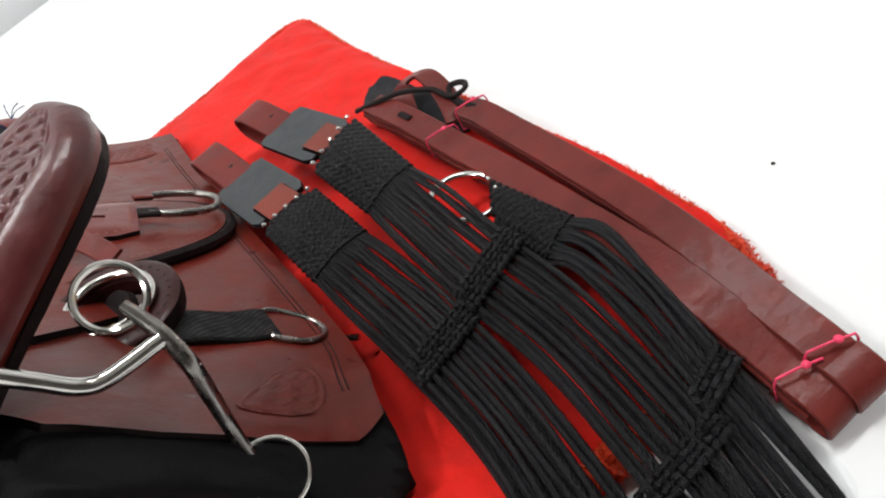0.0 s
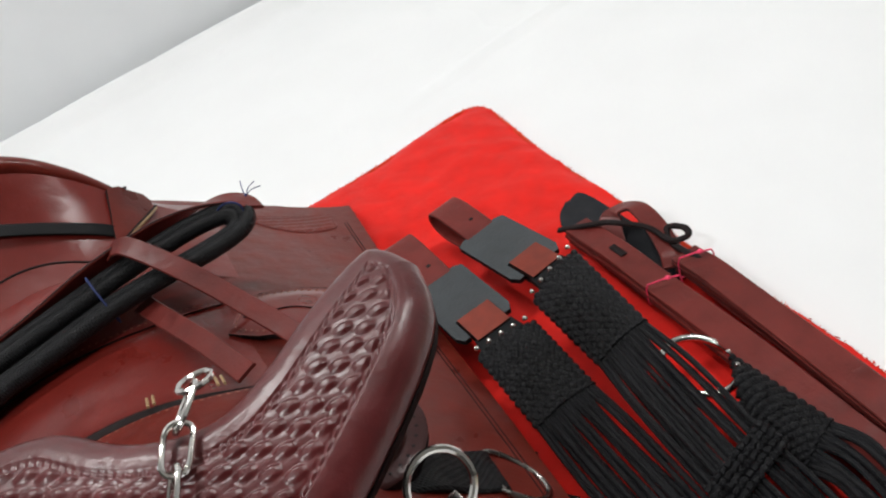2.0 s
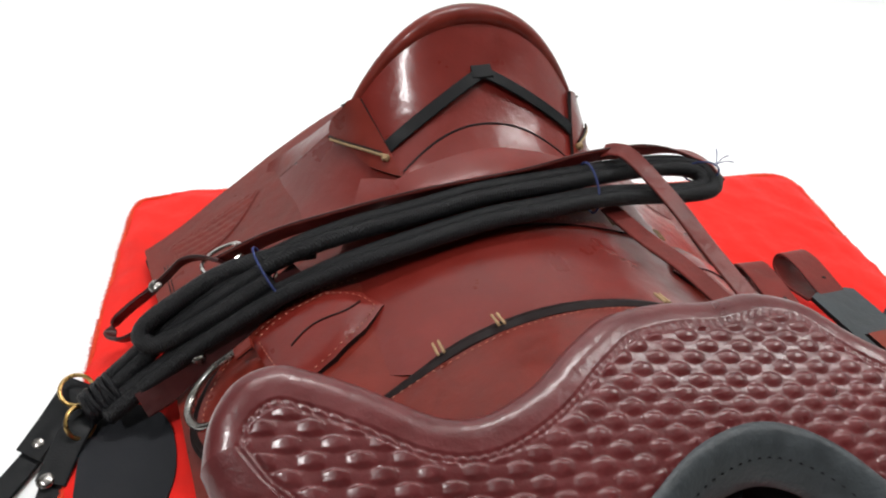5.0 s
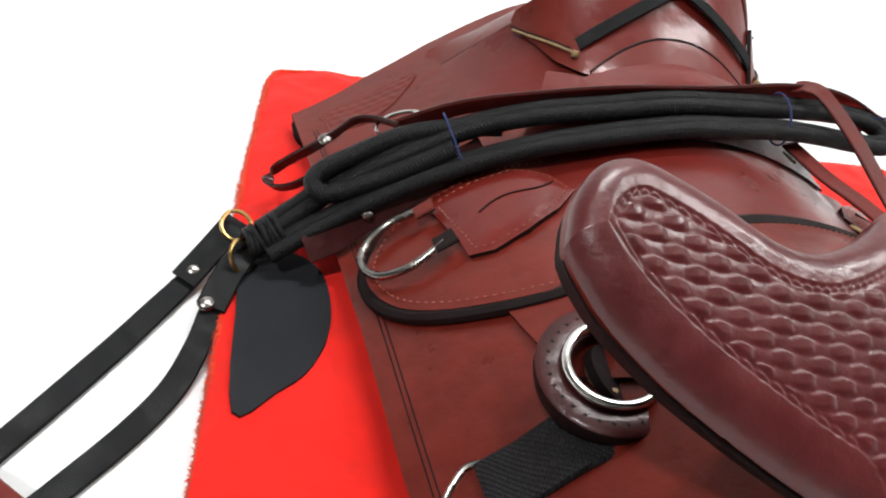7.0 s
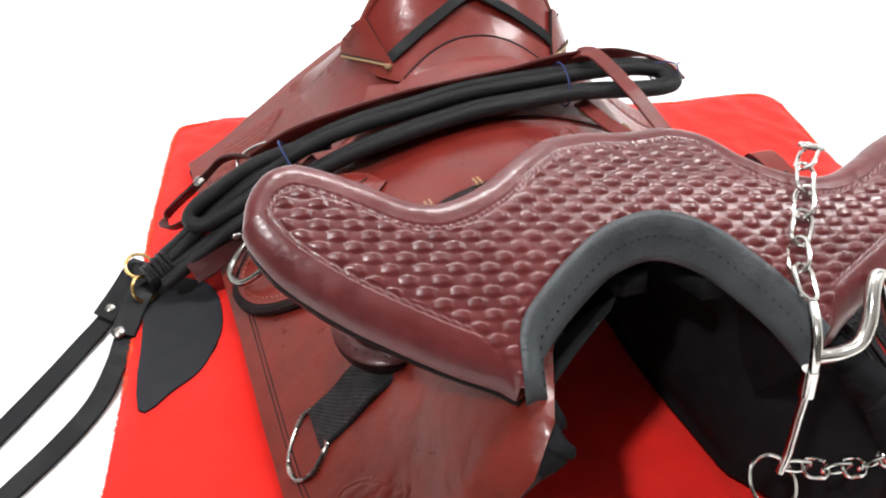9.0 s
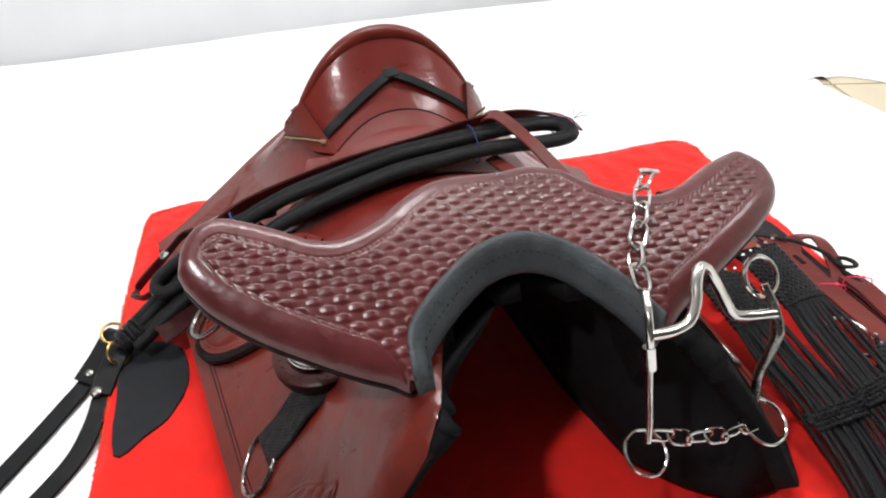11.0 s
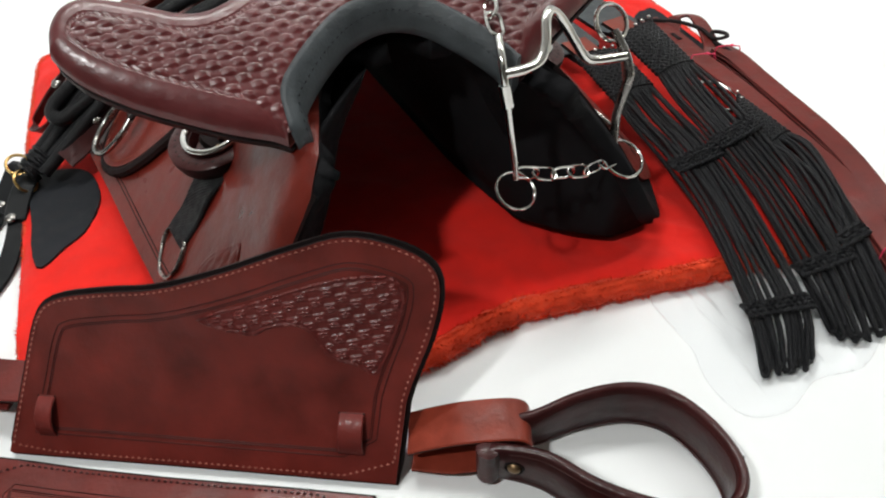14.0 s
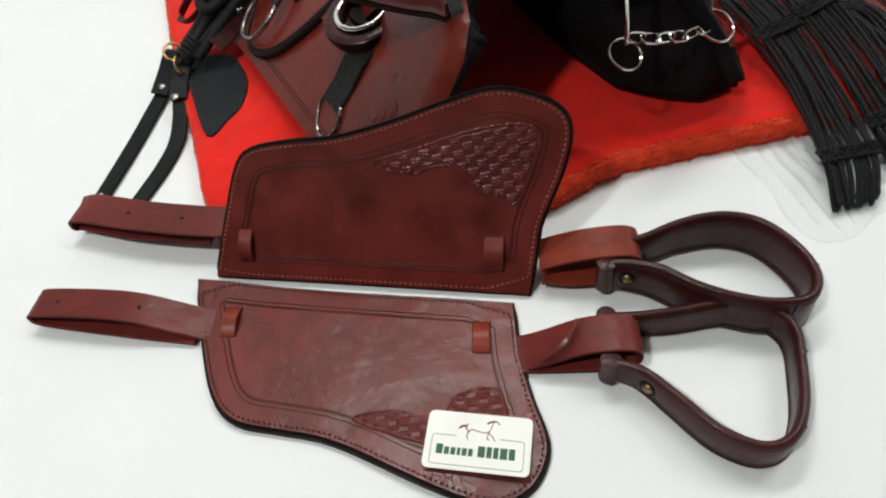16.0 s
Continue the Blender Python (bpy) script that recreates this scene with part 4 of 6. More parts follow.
def stirrup(path, strap, z, w, leather, label):
    """A leather-covered band standing on its edge, bent to a rounded triangle, with a bar through its narrow top."""
    t = thing("stirrup", label, "stirrup", "stirrups")
    line = curve([(x, y, z) for x, y in path], 7)
    k = len(line)
    mid = sum(line, Vector()) / k
    grow = lambda s: 0.68 + 0.32 * min(1.0, math.sin(math.pi * s) * 1.9) ** 0.8
    part("band", ribbon(line, w, 0.0075, side=(0, 0, 1), taper=grow), [STIRRUP, STIRRUP], t, "dark burgundy leather covered stirrup band", 70)

    def outward(i):
        tg = (line[min(i + 1, k - 1)] - line[max(i - 1, 0)]).normalized()
        n = tg.cross(Vector((0, 0, 1))).normalized()
        return n if n.dot(line[i] - mid) > 0 else -n
    part("crossbar", tube([line[1], line[-2]], 0.0065, 10), EDGE, t, "dark bar through the top")
    for i in (1, k - 2):
        part("end_cap", tube([line[i] + Vector((0, 0, w * 0.37 * f)) for f in (-1, -0.93, -0.8, 0, 0.8, 0.93, 1)], lambda f: 0.0088 * (0.55 + 0.45 * min(1, 9 * min(f, 1 - f))), 16), STIRRUP, t, "folded leather end of the band")
    i = k - 10
    n = outward(i)
    part("bolt", dome(line[i] + n * 0.0038, 0.0056, 0.004, n), BOLT, t, "dull round bolt head")
    part("washer", tube(ring_path(line[i] + n * 0.0042, 0.0068, n, 20), 0.001, 6, True), EDGE, t)
    for edge in (-0.38, 0.38):
        for face in (-1, 1):
            hem = [line[i] + Vector((0, 0, w * edge * grow(i / (k - 1)))) + outward(i) * (0.0038 * face) for i in range(5, k - 8)]
            part("tooled_line", tube(hem, 0.0005, 5), GROOVE, t)
    # wrapped leather seam over the tread
    half = k // 2
    for i in (half - 6, half + 7):
        n = outward(i)
        part("wrap_seam", tube([line[i] + n * 0.004 + Vector((0, 0, w * f)) for f in (-0.46, -0.2, 0.2, 0.46)], 0.0008, 5), EDGE, t)
    up = curve(strap, 6)
    flat = up[0] - up[len(up) // 2]
    part("strap_loop", ribbon(up, 0.037, 0.0035, side=(-flat.y, flat.x, 0.0)), [leather, EDGE], t, "red-brown leather strap looped round the bar")
    return t


stirrup([(-0.035, -0.618), (-0.014, -0.627), (0.024, -0.63), (0.062, -0.641), (0.086, -0.664), (0.094, -0.7), (0.088, -0.732), (0.068, -0.748), (0.042, -0.741), (0.017, -0.722), (-0.006, -0.695), (-0.025, -0.662), (-0.047, -0.642), (-0.06, -0.635)],
        [(-0.101, -0.589, 0.028), (-0.085, -0.597, 0.035), (-0.062, -0.609, 0.043), (-0.03, -0.624, 0.045), (-0.02, -0.629, 0.035), (-0.026, -0.627, 0.018), (-0.07, -0.612, 0.012), (-0.1, -0.594, 0.012)], 0.0262, 0.05, TAN, "dark burgundy leather stirrup standing on its edge on white cloth")
stirrup([(-0.088, -0.676), (-0.062, -0.691), (-0.03, -0.704), (0.01, -0.716), (0.038, -0.734), (0.044, -0.76), (0.026, -0.79), (0.002, -0.82), (-0.022, -0.836), (-0.046, -0.833), (-0.066, -0.808), (-0.077, -0.772), (-0.088, -0.738), (-0.108, -0.715)],
        [(-0.18, -0.654, 0.0025), (-0.16, -0.663, 0.004), (-0.143, -0.672, 0.013), (-0.112, -0.687, 0.0315), (-0.082, -0.702, 0.036), (-0.071, -0.708, 0.029), (-0.076, -0.706, 0.014), (-0.112, -0.69, 0.008), (-0.16, -0.665, 0.004)], 0.0205, 0.039, STRAP, "dark burgundy leather stirrup lying beside the flat fender on white cloth")


def fender_strap(t, path, normal, w, holes):
    line = curve(path, 8)
    run = line[0] - line[len(line) // 2]
    part("strap", ribbon(line, w, 0.0035, side=(-run.y, run.x, 0.0)), [STRAP, EDGE], t, "burgundy leather strap with punched holes")
    for f in holes:
        p = line[int(f * (len(line) - 1))]
        part("punched_hole", dome(p + Vector(normal).normalized() * 0.0016, 0.0028, 0.0004, normal), EDGE, t)


fender_strap(fender1, [(-0.352, -0.405, 0.03), (-0.385, -0.39, 0.034), (-0.44, -0.352, 0.034), (-0.495, -0.305, 0.03), (-0.508, -0.297, 0.023), (-0.495, -0.303, 0.015), (-0.44, -0.35, 0.017), (-0.375, -0.395, 0.02)], (-0.1, -0.25, 1), 0.041, (0.2, 0.33))
fender_strap(fender2, [(-0.4, -0.508, 0.0035), (-0.43, -0.488, 0.014), (-0.48, -0.455, 0.028), (-0.552, -0.41, 0.024), (-0.561, -0.405, 0.016), (-0.55, -0.412, 0.009), (-0.48, -0.46, 0.006), (-0.42, -0.5, 0.005)], (0, -0.1, 1), 0.034, (0.25, 0.4))


# ---- more of the saddle ----
def bar(s, inner):
    """The felt-covered bar inside one side: from under the ridge down to the pad."""
    ys = [-0.485, -0.46, -0.43, -0.38, -0.32, -0.25, -0.15, -0.05, 0.05]
    bm = bmesh.new()
    rings = []
    for y in [ys[0] + (ys[-1] - ys[0]) * i / 60 for i in range(61)]:
        xi = float(np.interp(y, [p[1] for p in inner], [p[0] for p in inner]))
        xo = float(np.interp(y, [-0.5, -0.45, -0.4, -0.2, 0.06], [0.2, 0.21, 0.22, 0.24, 0.26]))
        xt = float(np.interp(y, [-0.485, -0.44, -0.4, -0.3, 0.05], [0.15, 0.1, 0.045, 0.03, 0.03]))
        zt = saddle_z(xt, y) - 0.02
        prof = [(xo, saddle_z(xo, y) - 0.02), (xt, zt), (xt * 0.75 + xi * 0.25, zt * 0.72 + 0.01), ((xt + xi * 1.2) / 2.2, 0.09), (xi, 0.052), (xi + 0.006, 0.036), ((xi + xo) / 2, 0.033), (xo - 0.01, 0.034)]
        prof = [(x, min(z, saddle_z(x, y) - 0.012) if z > 0.05 else z) for x, z in prof]
        rings.append([bm.verts.new((s * p.x, y, max(0.03, p.z))) for p in curve([(x, 0, z) for x, z in prof], 4, True)])
    k = len(rings[0])
    for a, b in zip(rings, rings[1:]):
        for j in range(k):
            bm.faces.new((a[j], a[(j + 1) % k], b[(j + 1) % k], b[j]))
    bm.faces.new(rings[0])
    bm.faces.new(rings[-1][::-1])
    bmesh.ops.recalc_face_normals(bm, faces=bm.faces)
    part("bar_padding", bm, FELT, saddle, "black felt padded bar inside the gullet", 120)


bar(1, [(0.145, -0.485), (0.115, -0.46), (0.085, -0.42), (0.075, -0.35), (0.07, -0.3), (0.06, 0.05)])
bar(-1, [(0.17, -0.485), (0.15, -0.46), (0.14, -0.42), (0.125, -0.35), (0.11, -0.25), (0.1, 0.05)])

arch = curve([(x, y, 0) for x, y in ARCH], 6)
lining = []
for i, p in enumerate(arch):
    t = (arch[min(i + 1, len(arch) - 1)] - arch[max(i - 1, 0)]).normalized()
    n = Vector((t.y, -t.x, 0))
    q = p + n * 0.009
    z = pommel_z(q.x, q.y) - 0.02
    drop = step((abs(q.x + 0.02) - 0.055) / 0.04)
    lining.append((Vector((q.x + n.x * 0.003, q.y + n.y * 0.003, z + 0.003)), Vector((q.x * (1.12 + 0.12 * drop), q.y + 0.05 - 0.025 * drop, z - 0.016 - 0.075 * drop)), p + n * 0.0098))
part("gullet_lining", grid_mesh(lambda u, v: lining[round(u * (len(lining) - 1))][0].lerp(lining[round(u * (len(lining) - 1))][1], v), len(lining) - 1, 4), FELT, saddle, "black felt inside the arch")
part("stitching", stitches([(q[2].x, q[2].y) for q in lining], lambda x, y: on_pommel(x, y, -0.0042), 0.0026, 0.0024, 0.0005), FELT, saddle)

for s in (-1, 1):
    # round latigo keeper with its ring
    kc, kn_ = Vector((s * 0.155, -0.311, 0.153)), Vector((s * 0.22, -0.12, 1)).normalized()
    kx = Vector((1, 0, -kn_.x / kn_.z)).normalized()
    ky = kn_.cross(kx)
    disc = lambda f, a, h: kc + kx * (0.044 * f * math.cos(a)) + ky * (0.042 * f * math.sin(a)) + kn_ * h
    turns = [2 * math.pi * i / 44 for i in range(44)]
    bm = bmesh.new()
    rings = []
    for f, h in ((0.97, -0.012), (1.0, -0.006), (1.0, 0.001), (0.95, 0.0025), (0.62, 0.0025), (0.56, 0.001), (0.56, -0.012)):
        rings.append([bm.verts.new(disc(f, a, h)) for a in turns])
    for a, c in zip(rings, rings[1:] + rings[:1]):
        for j in range(44):
            f = bm.faces.new((a[j], a[(j + 1) % 44], c[(j + 1) % 44], c[j]))
            f.material_index = 1 if a is rings[0] or a is rings[1] else 0
    bmesh.ops.recalc_face_normals(bm, faces=bm.faces)
    keeper = part("latigo_keeper", bm, [STIRRUP, EDGE], saddle, "round stitched leather keeper", 50)
    for i in range(30):
        a = 2 * math.pi * i / 30
        part("punch_hole", dome(disc(0.84, a, 0.0024), 0.0013, 0.0005, kn_, seg=8, rows=2), EDGE, keeper)
    part("keeper_ring", tube([disc(0.62, a, 0.0055) for a in turns], 0.003, 10, True), CHROME, saddle, "bright steel ring")
    part("keeper_base", tube([kc - kn_ * 0.012, Vector((s * 0.15, -0.31, saddle_z(0.15, -0.31)))], 0.02, 16), EDGE, saddle)
    part("lace", tube([disc(0.3, 2.2 + 0.3 * i, -0.004 + 0.001 * (i % 2)) for i in range(9)], 0.0022, 6), LACE, saddle, "twisted tan lace")
    # webbing with a ring
    web = curve([Vector((s * 0.155, -0.335, 0.137)), Vector((s * 0.178, -0.338, 0.124)), Vector((s * 0.198, -0.341, 0.1)), Vector((s * 0.2125, -0.343, 0.087)), Vector((s * 0.2165, -0.3435, 0.082))], 6)
    part("webbing", ribbon(web, 0.037, 0.005, (s * 0.75, -0.1, 0.8)), [WEB, WEB], saddle, "black nylon webbing loop")
    dr = curve([(s * 0.214, -0.325, 0.084), (s * 0.224, -0.325, 0.077), (s * 0.234, -0.337, 0.066), (s * 0.2395, -0.353, 0.06), (s * 0.236, -0.369, 0.063), (s * 0.224, -0.374, 0.075), (s * 0.211, -0.362, 0.087)], 6)
    part("webbing_ring", tube(dr + [Vector((s * 0.2125, -0.343, 0.0855))], 0.0023, 9, True), STEEL, saddle, "steel D-shaped ring on the webbing")
    # tooled corners and edge lines of the skirts
    for corner in ([(0.285, 0.088), (0.24, 0.1), (0.195, 0.104), (0.205, 0.082), (0.222, 0.062), (0.245, 0.05), (0.276, 0.052), (0.281, 0.07)], [(0.178, -0.417), (0.192, -0.402), (0.208, -0.398), (0.213, -0.41), (0.207, -0.43), (0.193, -0.443), (0.176, -0.44), (0.168, -0.43)]):
        part("tooled_basketweave", weave_field(fine(mirror(corner, s), 3), lambda x, y, h: Vector((x, y, saddle_z(x, y))) + saddle_normal(x, y) * (h + 0.0006), 0.0085, 0.5 * s, 0.001), LEATHER, saddle, "stamped basket-weave corner", 80)
    for d in (0.012, 0.015):
        edge = [(s * (x - d), y) for x, y in [(0.303, 0.06), (0.291, -0.02), (0.279, -0.12), (0.268, -0.2), (0.256, -0.3), (0.245, -0.38), (0.23, -0.43)]]
        part("tooled_line", tube(lift([(p.x, p.y) for p in curve([(x, y, 0) for x, y in edge], 8)], 0.0), 0.0006, 5), EDGE, saddle)
    # decorative slash and stitch on the ring tab
    slash = [(s * (0.192 - 0.052 * i / 12), -0.15 + 0.004 * math.sin(i * 0.5) + 0.001 * i) for i in range(13)]
    part("tooled_line", tube([Vector((x, y, saddle_z(x, y) + 0.0108 + 0.0105 * step((abs(x) - 0.12) / 0.045))) for x, y in slash], 0.0008, 5), EDGE, saddle)
    part("ring_hanger", ribbon(curve(lift([(s * 0.218, -0.129), (s * 0.213, -0.128), (s * 0.206, -0.127)], 0.022), 4), 0.012, 0.004, (s * 0.4, 0, 1)), [LEATHER, EDGE], saddle)
    part("ring_hanger", ribbon(curve(lift([(s * 0.211, -0.17), (s * 0.205, -0.169), (s * 0.198, -0.167)], 0.022), 4), 0.014, 0.004, (s * 0.4, 0, 1)), [EDGE, EDGE], saddle)
    # corner tab of the cantle, with a lace
    def on_cantle(off):
        def place(a, t):
            p = cantle_pt(a, t)
            n = (cantle_pt(a + 0.01, t) - cantle_pt(a - 0.01, t)).cross(cantle_pt(a, t + 0.02) - cantle_pt(a, t - 0.02)).normalized()
            return p + n * off
        return place
    shape = [(s * a, t) for a, t in ((0.93, 0.96), (0.93, 0.5), (0.94, 0.1), (0.965, -0.02), (1.0, 0.02), (1.03, 0.3), (1.05, 0.7), (1.06, 0.98), (1.04, 1.07), (0.98, 1.08))]
    part("cantle_tab", panel(soft_corner(shape, 3), on_cantle(0.0052), 0.0036, 0.02), [LEATHER, EDGE], saddle, "leather tab laced at the cantle corner", 80)
    lc = curve([on_cantle(0.0072)(s * a, t) for a, t in ((1.065, 0.86), (1.045, 0.7), (1.02, 0.5), (0.99, 0.28))], 6)
    part("lace", tube(lc, 0.0013, 6), LACE, saddle, "tan rawhide lace")
    part("lace", tube([p + Vector((0.0005 * s, 0.0032, 0.0008)) for p in lc], 0.0012, 6), EDGE, saddle)
    knot_at = on_cantle(0.0078)(s * 0.985, 0.24)
    kn = bmesh.new()
    for k in range(4):
        a = k * math.pi / 4
        tube(ring_path(knot_at, 0.003, (math.cos(a), math.sin(a), 0.5), 12), 0.0011, 5, True, kn)
    part("lace_knot", kn, LACE, saddle, "small tan lace knot")
    # lacing along the seat edges
    for x, y, off in ((0.132, -0.097, 0.013), (0.081, -0.096, 0.013), (0.1, -0.22, 0.012), (0.06, -0.214, 0.012)):
        for dy in (-0.0018, 0.0018):
            part("lace", tube(lift([(s * (x + dy), y + 0.006), (s * (x + dy), y), (s * (x + dy), y - 0.008)], off), 0.0011, 6), LACE, saddle)

# dark rod for the shade in the slot between seat front and jockey
slot = curve(lift([(-0.155, -0.232), (-0.12, -0.23), (-0.08, -0.22), (-0.025, -0.2135), (0.03, -0.214), (0.075, -0.221), (0.12, -0.23)], 0.004), 6)
part("slot", tube(slot, lambda t: 0.002 + 0.0045 * math.sin(math.pi * t), 8), EDGE, saddle, "dark rod in place of the shaded gap between leather layers")
def seat_lip(a, t):
    """The seat leather laps up over the foot of the cantle in an arc."""
    p = cantle_pt(a, t * (0.25 - 0.23 * abs(a) ** 2.2))
    return p + Vector((0, -0.0022, 0.0032 - 0.0012 * t))


part("seat_lip", grid_mesh(lambda u, v: seat_lip(-0.93 + 1.86 * u, v), 40, 5), SEAT, saddle, "seat leather lapped over the foot of the cantle")
part("seat_seam", tube([seat_lip(-0.93 + 1.86 * i / 40, 1.0) + Vector((0, 0, -0.0006)) for i in range(41)], 0.0013, 6), EDGE, saddle, "dark cut edge of the lapped leather")
# strap in a V over the cantle face
ends = [cantle_pt(-0.95, 0.36), cantle_pt(0.02, 0.6), cantle_pt(0.95, 0.46)]
up = Vector((0, -0.55, 0.83))
marks = [(-0.95, 0.36), (0.02, 0.6), (0.95, 0.46)]
vee = []
for (a, q), p0, (a2, q2), p1 in ((marks[0], ends[0], marks[1], ends[1]), (marks[1], ends[1], marks[2], ends[2])):
    gap = max((cantle_pt(a + (a2 - a) * i / 24, q + (q2 - q) * i / 24) - p0.lerp(p1, i / 24)).dot(up) for i in range(25))
    vee += [p0.lerp(p1, i / 12) + up * (gap * math.sin(math.pi * i / 12) ** 0.5 + 0.0008) for i in range(13)][1 if vee else 0:]
part("cantle_strap", ribbon([p + up * 0.0025 for p in vee[:13]], 0.0115, 0.0022, up), [BLACK, BLACK], saddle, "thin black strap across the cantle")
part("cantle_strap", ribbon([p + up * 0.0028 for p in vee[12:]], 0.0115, 0.0022, up), [BLACK, BLACK], saddle, "thin black strap across the cantle")
apex = cantle_pt(0.02, 0.6) + up * 0.005
part("strap_keeper", ribbon([apex + Vector((-0.009, 0.001, -0.001)), apex, apex + Vector((0.009, 0, 0.001))], 0.014, 0.004, up), [BLACK, BLACK], saddle, "small black keeper loop")


# ---- headstall bundle on the seat ----
headstall = thing("headstall", "folded black braided rope headstall tied with blue thread on the seat", "bridle")
UPPER = [(-0.338, -0.095, 0.048), (-0.31, -0.082, 0.066), (-0.278, -0.072, 0.09), (-0.237, -0.07, 0.12), (-0.188, -0.072, 0.153), (-0.14, -0.08, 0.177), (-0.086, -0.085, 0.193), (-0.033, -0.083, 0.204), (0.03, -0.08, 0.209), (0.066, -0.074, 0.209), (0.12, -0.066, 0.208), (0.155, -0.064, 0.206), (0.177, -0.068, 0.203), (0.184, -0.08, 0.2),
         (0.176, -0.09, 0.197), (0.15, -0.092, 0.196), (0.1, -0.093, 0.199), (0.06, -0.095, 0.2), (0.01, -0.102, 0.199), (-0.037, -0.105, 0.195), (-0.108, -0.108, 0.178), (-0.157, -0.103, 0.157), (-0.21, -0.094, 0.123), (-0.258, -0.093, 0.09), (-0.3, -0.1, 0.062), (-0.333, -0.112, 0.043)]
path = curve(UPPER, 6)
for d, dz in ((0.0052, 0.001), (-0.0046, 0.0)):
    off = []
    for i, p in enumerate(path):
        t = (path[min(i + 1, len(path) - 1)] - path[max(i - 1, 0)]).normalized()
        off.append(p + Vector((-t.y, t.x, 0)).normalized() * d + Vector((0, 0, dz)))
    part("rope", tube(off, 0.0067, 12), ROPE, headstall, "black tubular braided rope")
fold = curve([(-0.165, -0.077, 0.16), (-0.195, -0.069, 0.15), (-0.237, -0.06, 0.13), (-0.275, -0.064, 0.108), (-0.296, -0.07, 0.096), (-0.302, -0.078, 0.088), (-0.29, -0.086, 0.086), (-0.25, -0.085, 0.106), (-0.2, -0.086, 0.14)], 6)
part("rope", tube(fold, 0.0078, 12), ROPE, headstall, "folded black rope end")
BROWN = [(-0.236, -0.03, 0.12), (-0.19, -0.05, 0.158), (-0.13, -0.061, 0.182), (-0.075, -0.067, 0.198), (0.007, -0.067, 0.21), (0.066, -0.06, 0.218), (0.12, -0.052, 0.217), (0.158, -0.05, 0.213), (0.182, -0.054, 0.209), (0.194, -0.066, 0.205), (0.196, -0.08, 0.202)]
part("strap", ribbon(curve(BROWN, 8), 0.021, 0.003, lambda s, q: Vector((0.5 * max(0, (q.x - 0.12) / 0.08), 0.9 - 1.2 * max(0, (q.x - 0.12) / 0.08), 0.55))), [STRAP, EDGE], headstall, "burgundy leather strap along the rope")
end = curve([(-0.235, -0.04, 0.127), (-0.252, -0.022, 0.12), (-0.268, -0.015, 0.112), (-0.283, -0.021, 0.101), (-0.298, -0.025, 0.089), (-0.315, -0.02, 0.071), (-0.329, -0.019, 0.056), (-0.334, -0.03, 0.05), (-0.323, -0.042, 0.055), (-0.306, -0.045, 0.066), (-0.28, -0.042, 0.087)], 6)
part("strap", ribbon(end, 0.011, 0.003, (0.25, 0.75, 0.6)), [STIRRUP, EDGE], headstall, "curled dark leather strap end")
part("rivet", dome((-0.2915, -0.026, 0.0975), 0.006, 0.003, (-0.3, -0.3, 0.9)), STEEL, headstall, "bright round rivet")
part("buckle", tube(curve([(-0.252, -0.028, 0.116), (-0.24, -0.02, 0.124), (-0.222, -0.024, 0.133), (-0.218, -0.036, 0.133), (-0.232, -0.042, 0.124), (-0.247, -0.04, 0.115)], 5, True), 0.0019, 8, True), CHROME, headstall, "steel buckle loop")
under = curve([(-0.305, -0.118, 0.054), (-0.285, -0.112, 0.062), (-0.257, -0.1, 0.08), (-0.214, -0.092, 0.113), (-0.175, -0.08, 0.14)], 6)
part("strap", ribbon(under, 0.022, 0.0035, (0.5, -0.5, 0.8)), [STIRRUP, EDGE], headstall, "dark burgundy strap under the rope")
part("rivet", dome((-0.26, -0.103, 0.083), 0.0055, 0.003, (0.2, -0.6, 0.8)), STEEL, headstall)
part("buckle", tube(curve([(-0.205, -0.093, 0.12), (-0.2, -0.083, 0.129), (-0.194, -0.074, 0.137)], 5), 0.0018, 8), CHROME, headstall)
part("crown_strap", ribbon(curve([(0.085, -0.058, 0.222), (0.091, -0.066, 0.2275), (0.1, -0.078, 0.227), (0.122, -0.113, 0.208), (0.147, -0.16, 0.179), (0.17, -0.218, 0.154), (0.176, -0.25, 0.147)], 8), 0.0165, 0.003, (-0.05, -0.35, 0.9)), [STRAP, EDGE], headstall, "burgundy leather keeper strap over the rope")
part("crown_strap", ribbon(curve([(0.083, -0.09, 0.186), (0.095, -0.13, 0.183), (0.108, -0.175, 0.184), (0.122, -0.23, 0.18)], 8), 0.0165, 0.003, (-0.05, -0.35, 0.9)), [STRAP, EDGE], headstall, "burgundy leather strap end")
for k in range(7):
    c = Vector((-0.326 - 0.0035 * k, -0.095 - 0.0015 * k, 0.053 - 0.0015 * k))
    part("knot_turn", tube(ring_path(c, 0.0135 - 0.0004 * k, (0.85, 0.35, 0.3 + 0.2 * math.sin(k * 2)), 16, 0.75), 0.0026, 6, True), CORD, headstall)
for c, n in (((-0.357, -0.081, 0.042), (0.3, -0.5, 0.8)), ((-0.352, -0.113, 0.039), (0.7, -0.4, 0.5))):
    part("ring", tube(ring_path(c, 0.0125, n, 26), 0.0017, 8, True), BRASS, headstall, "brass ring")


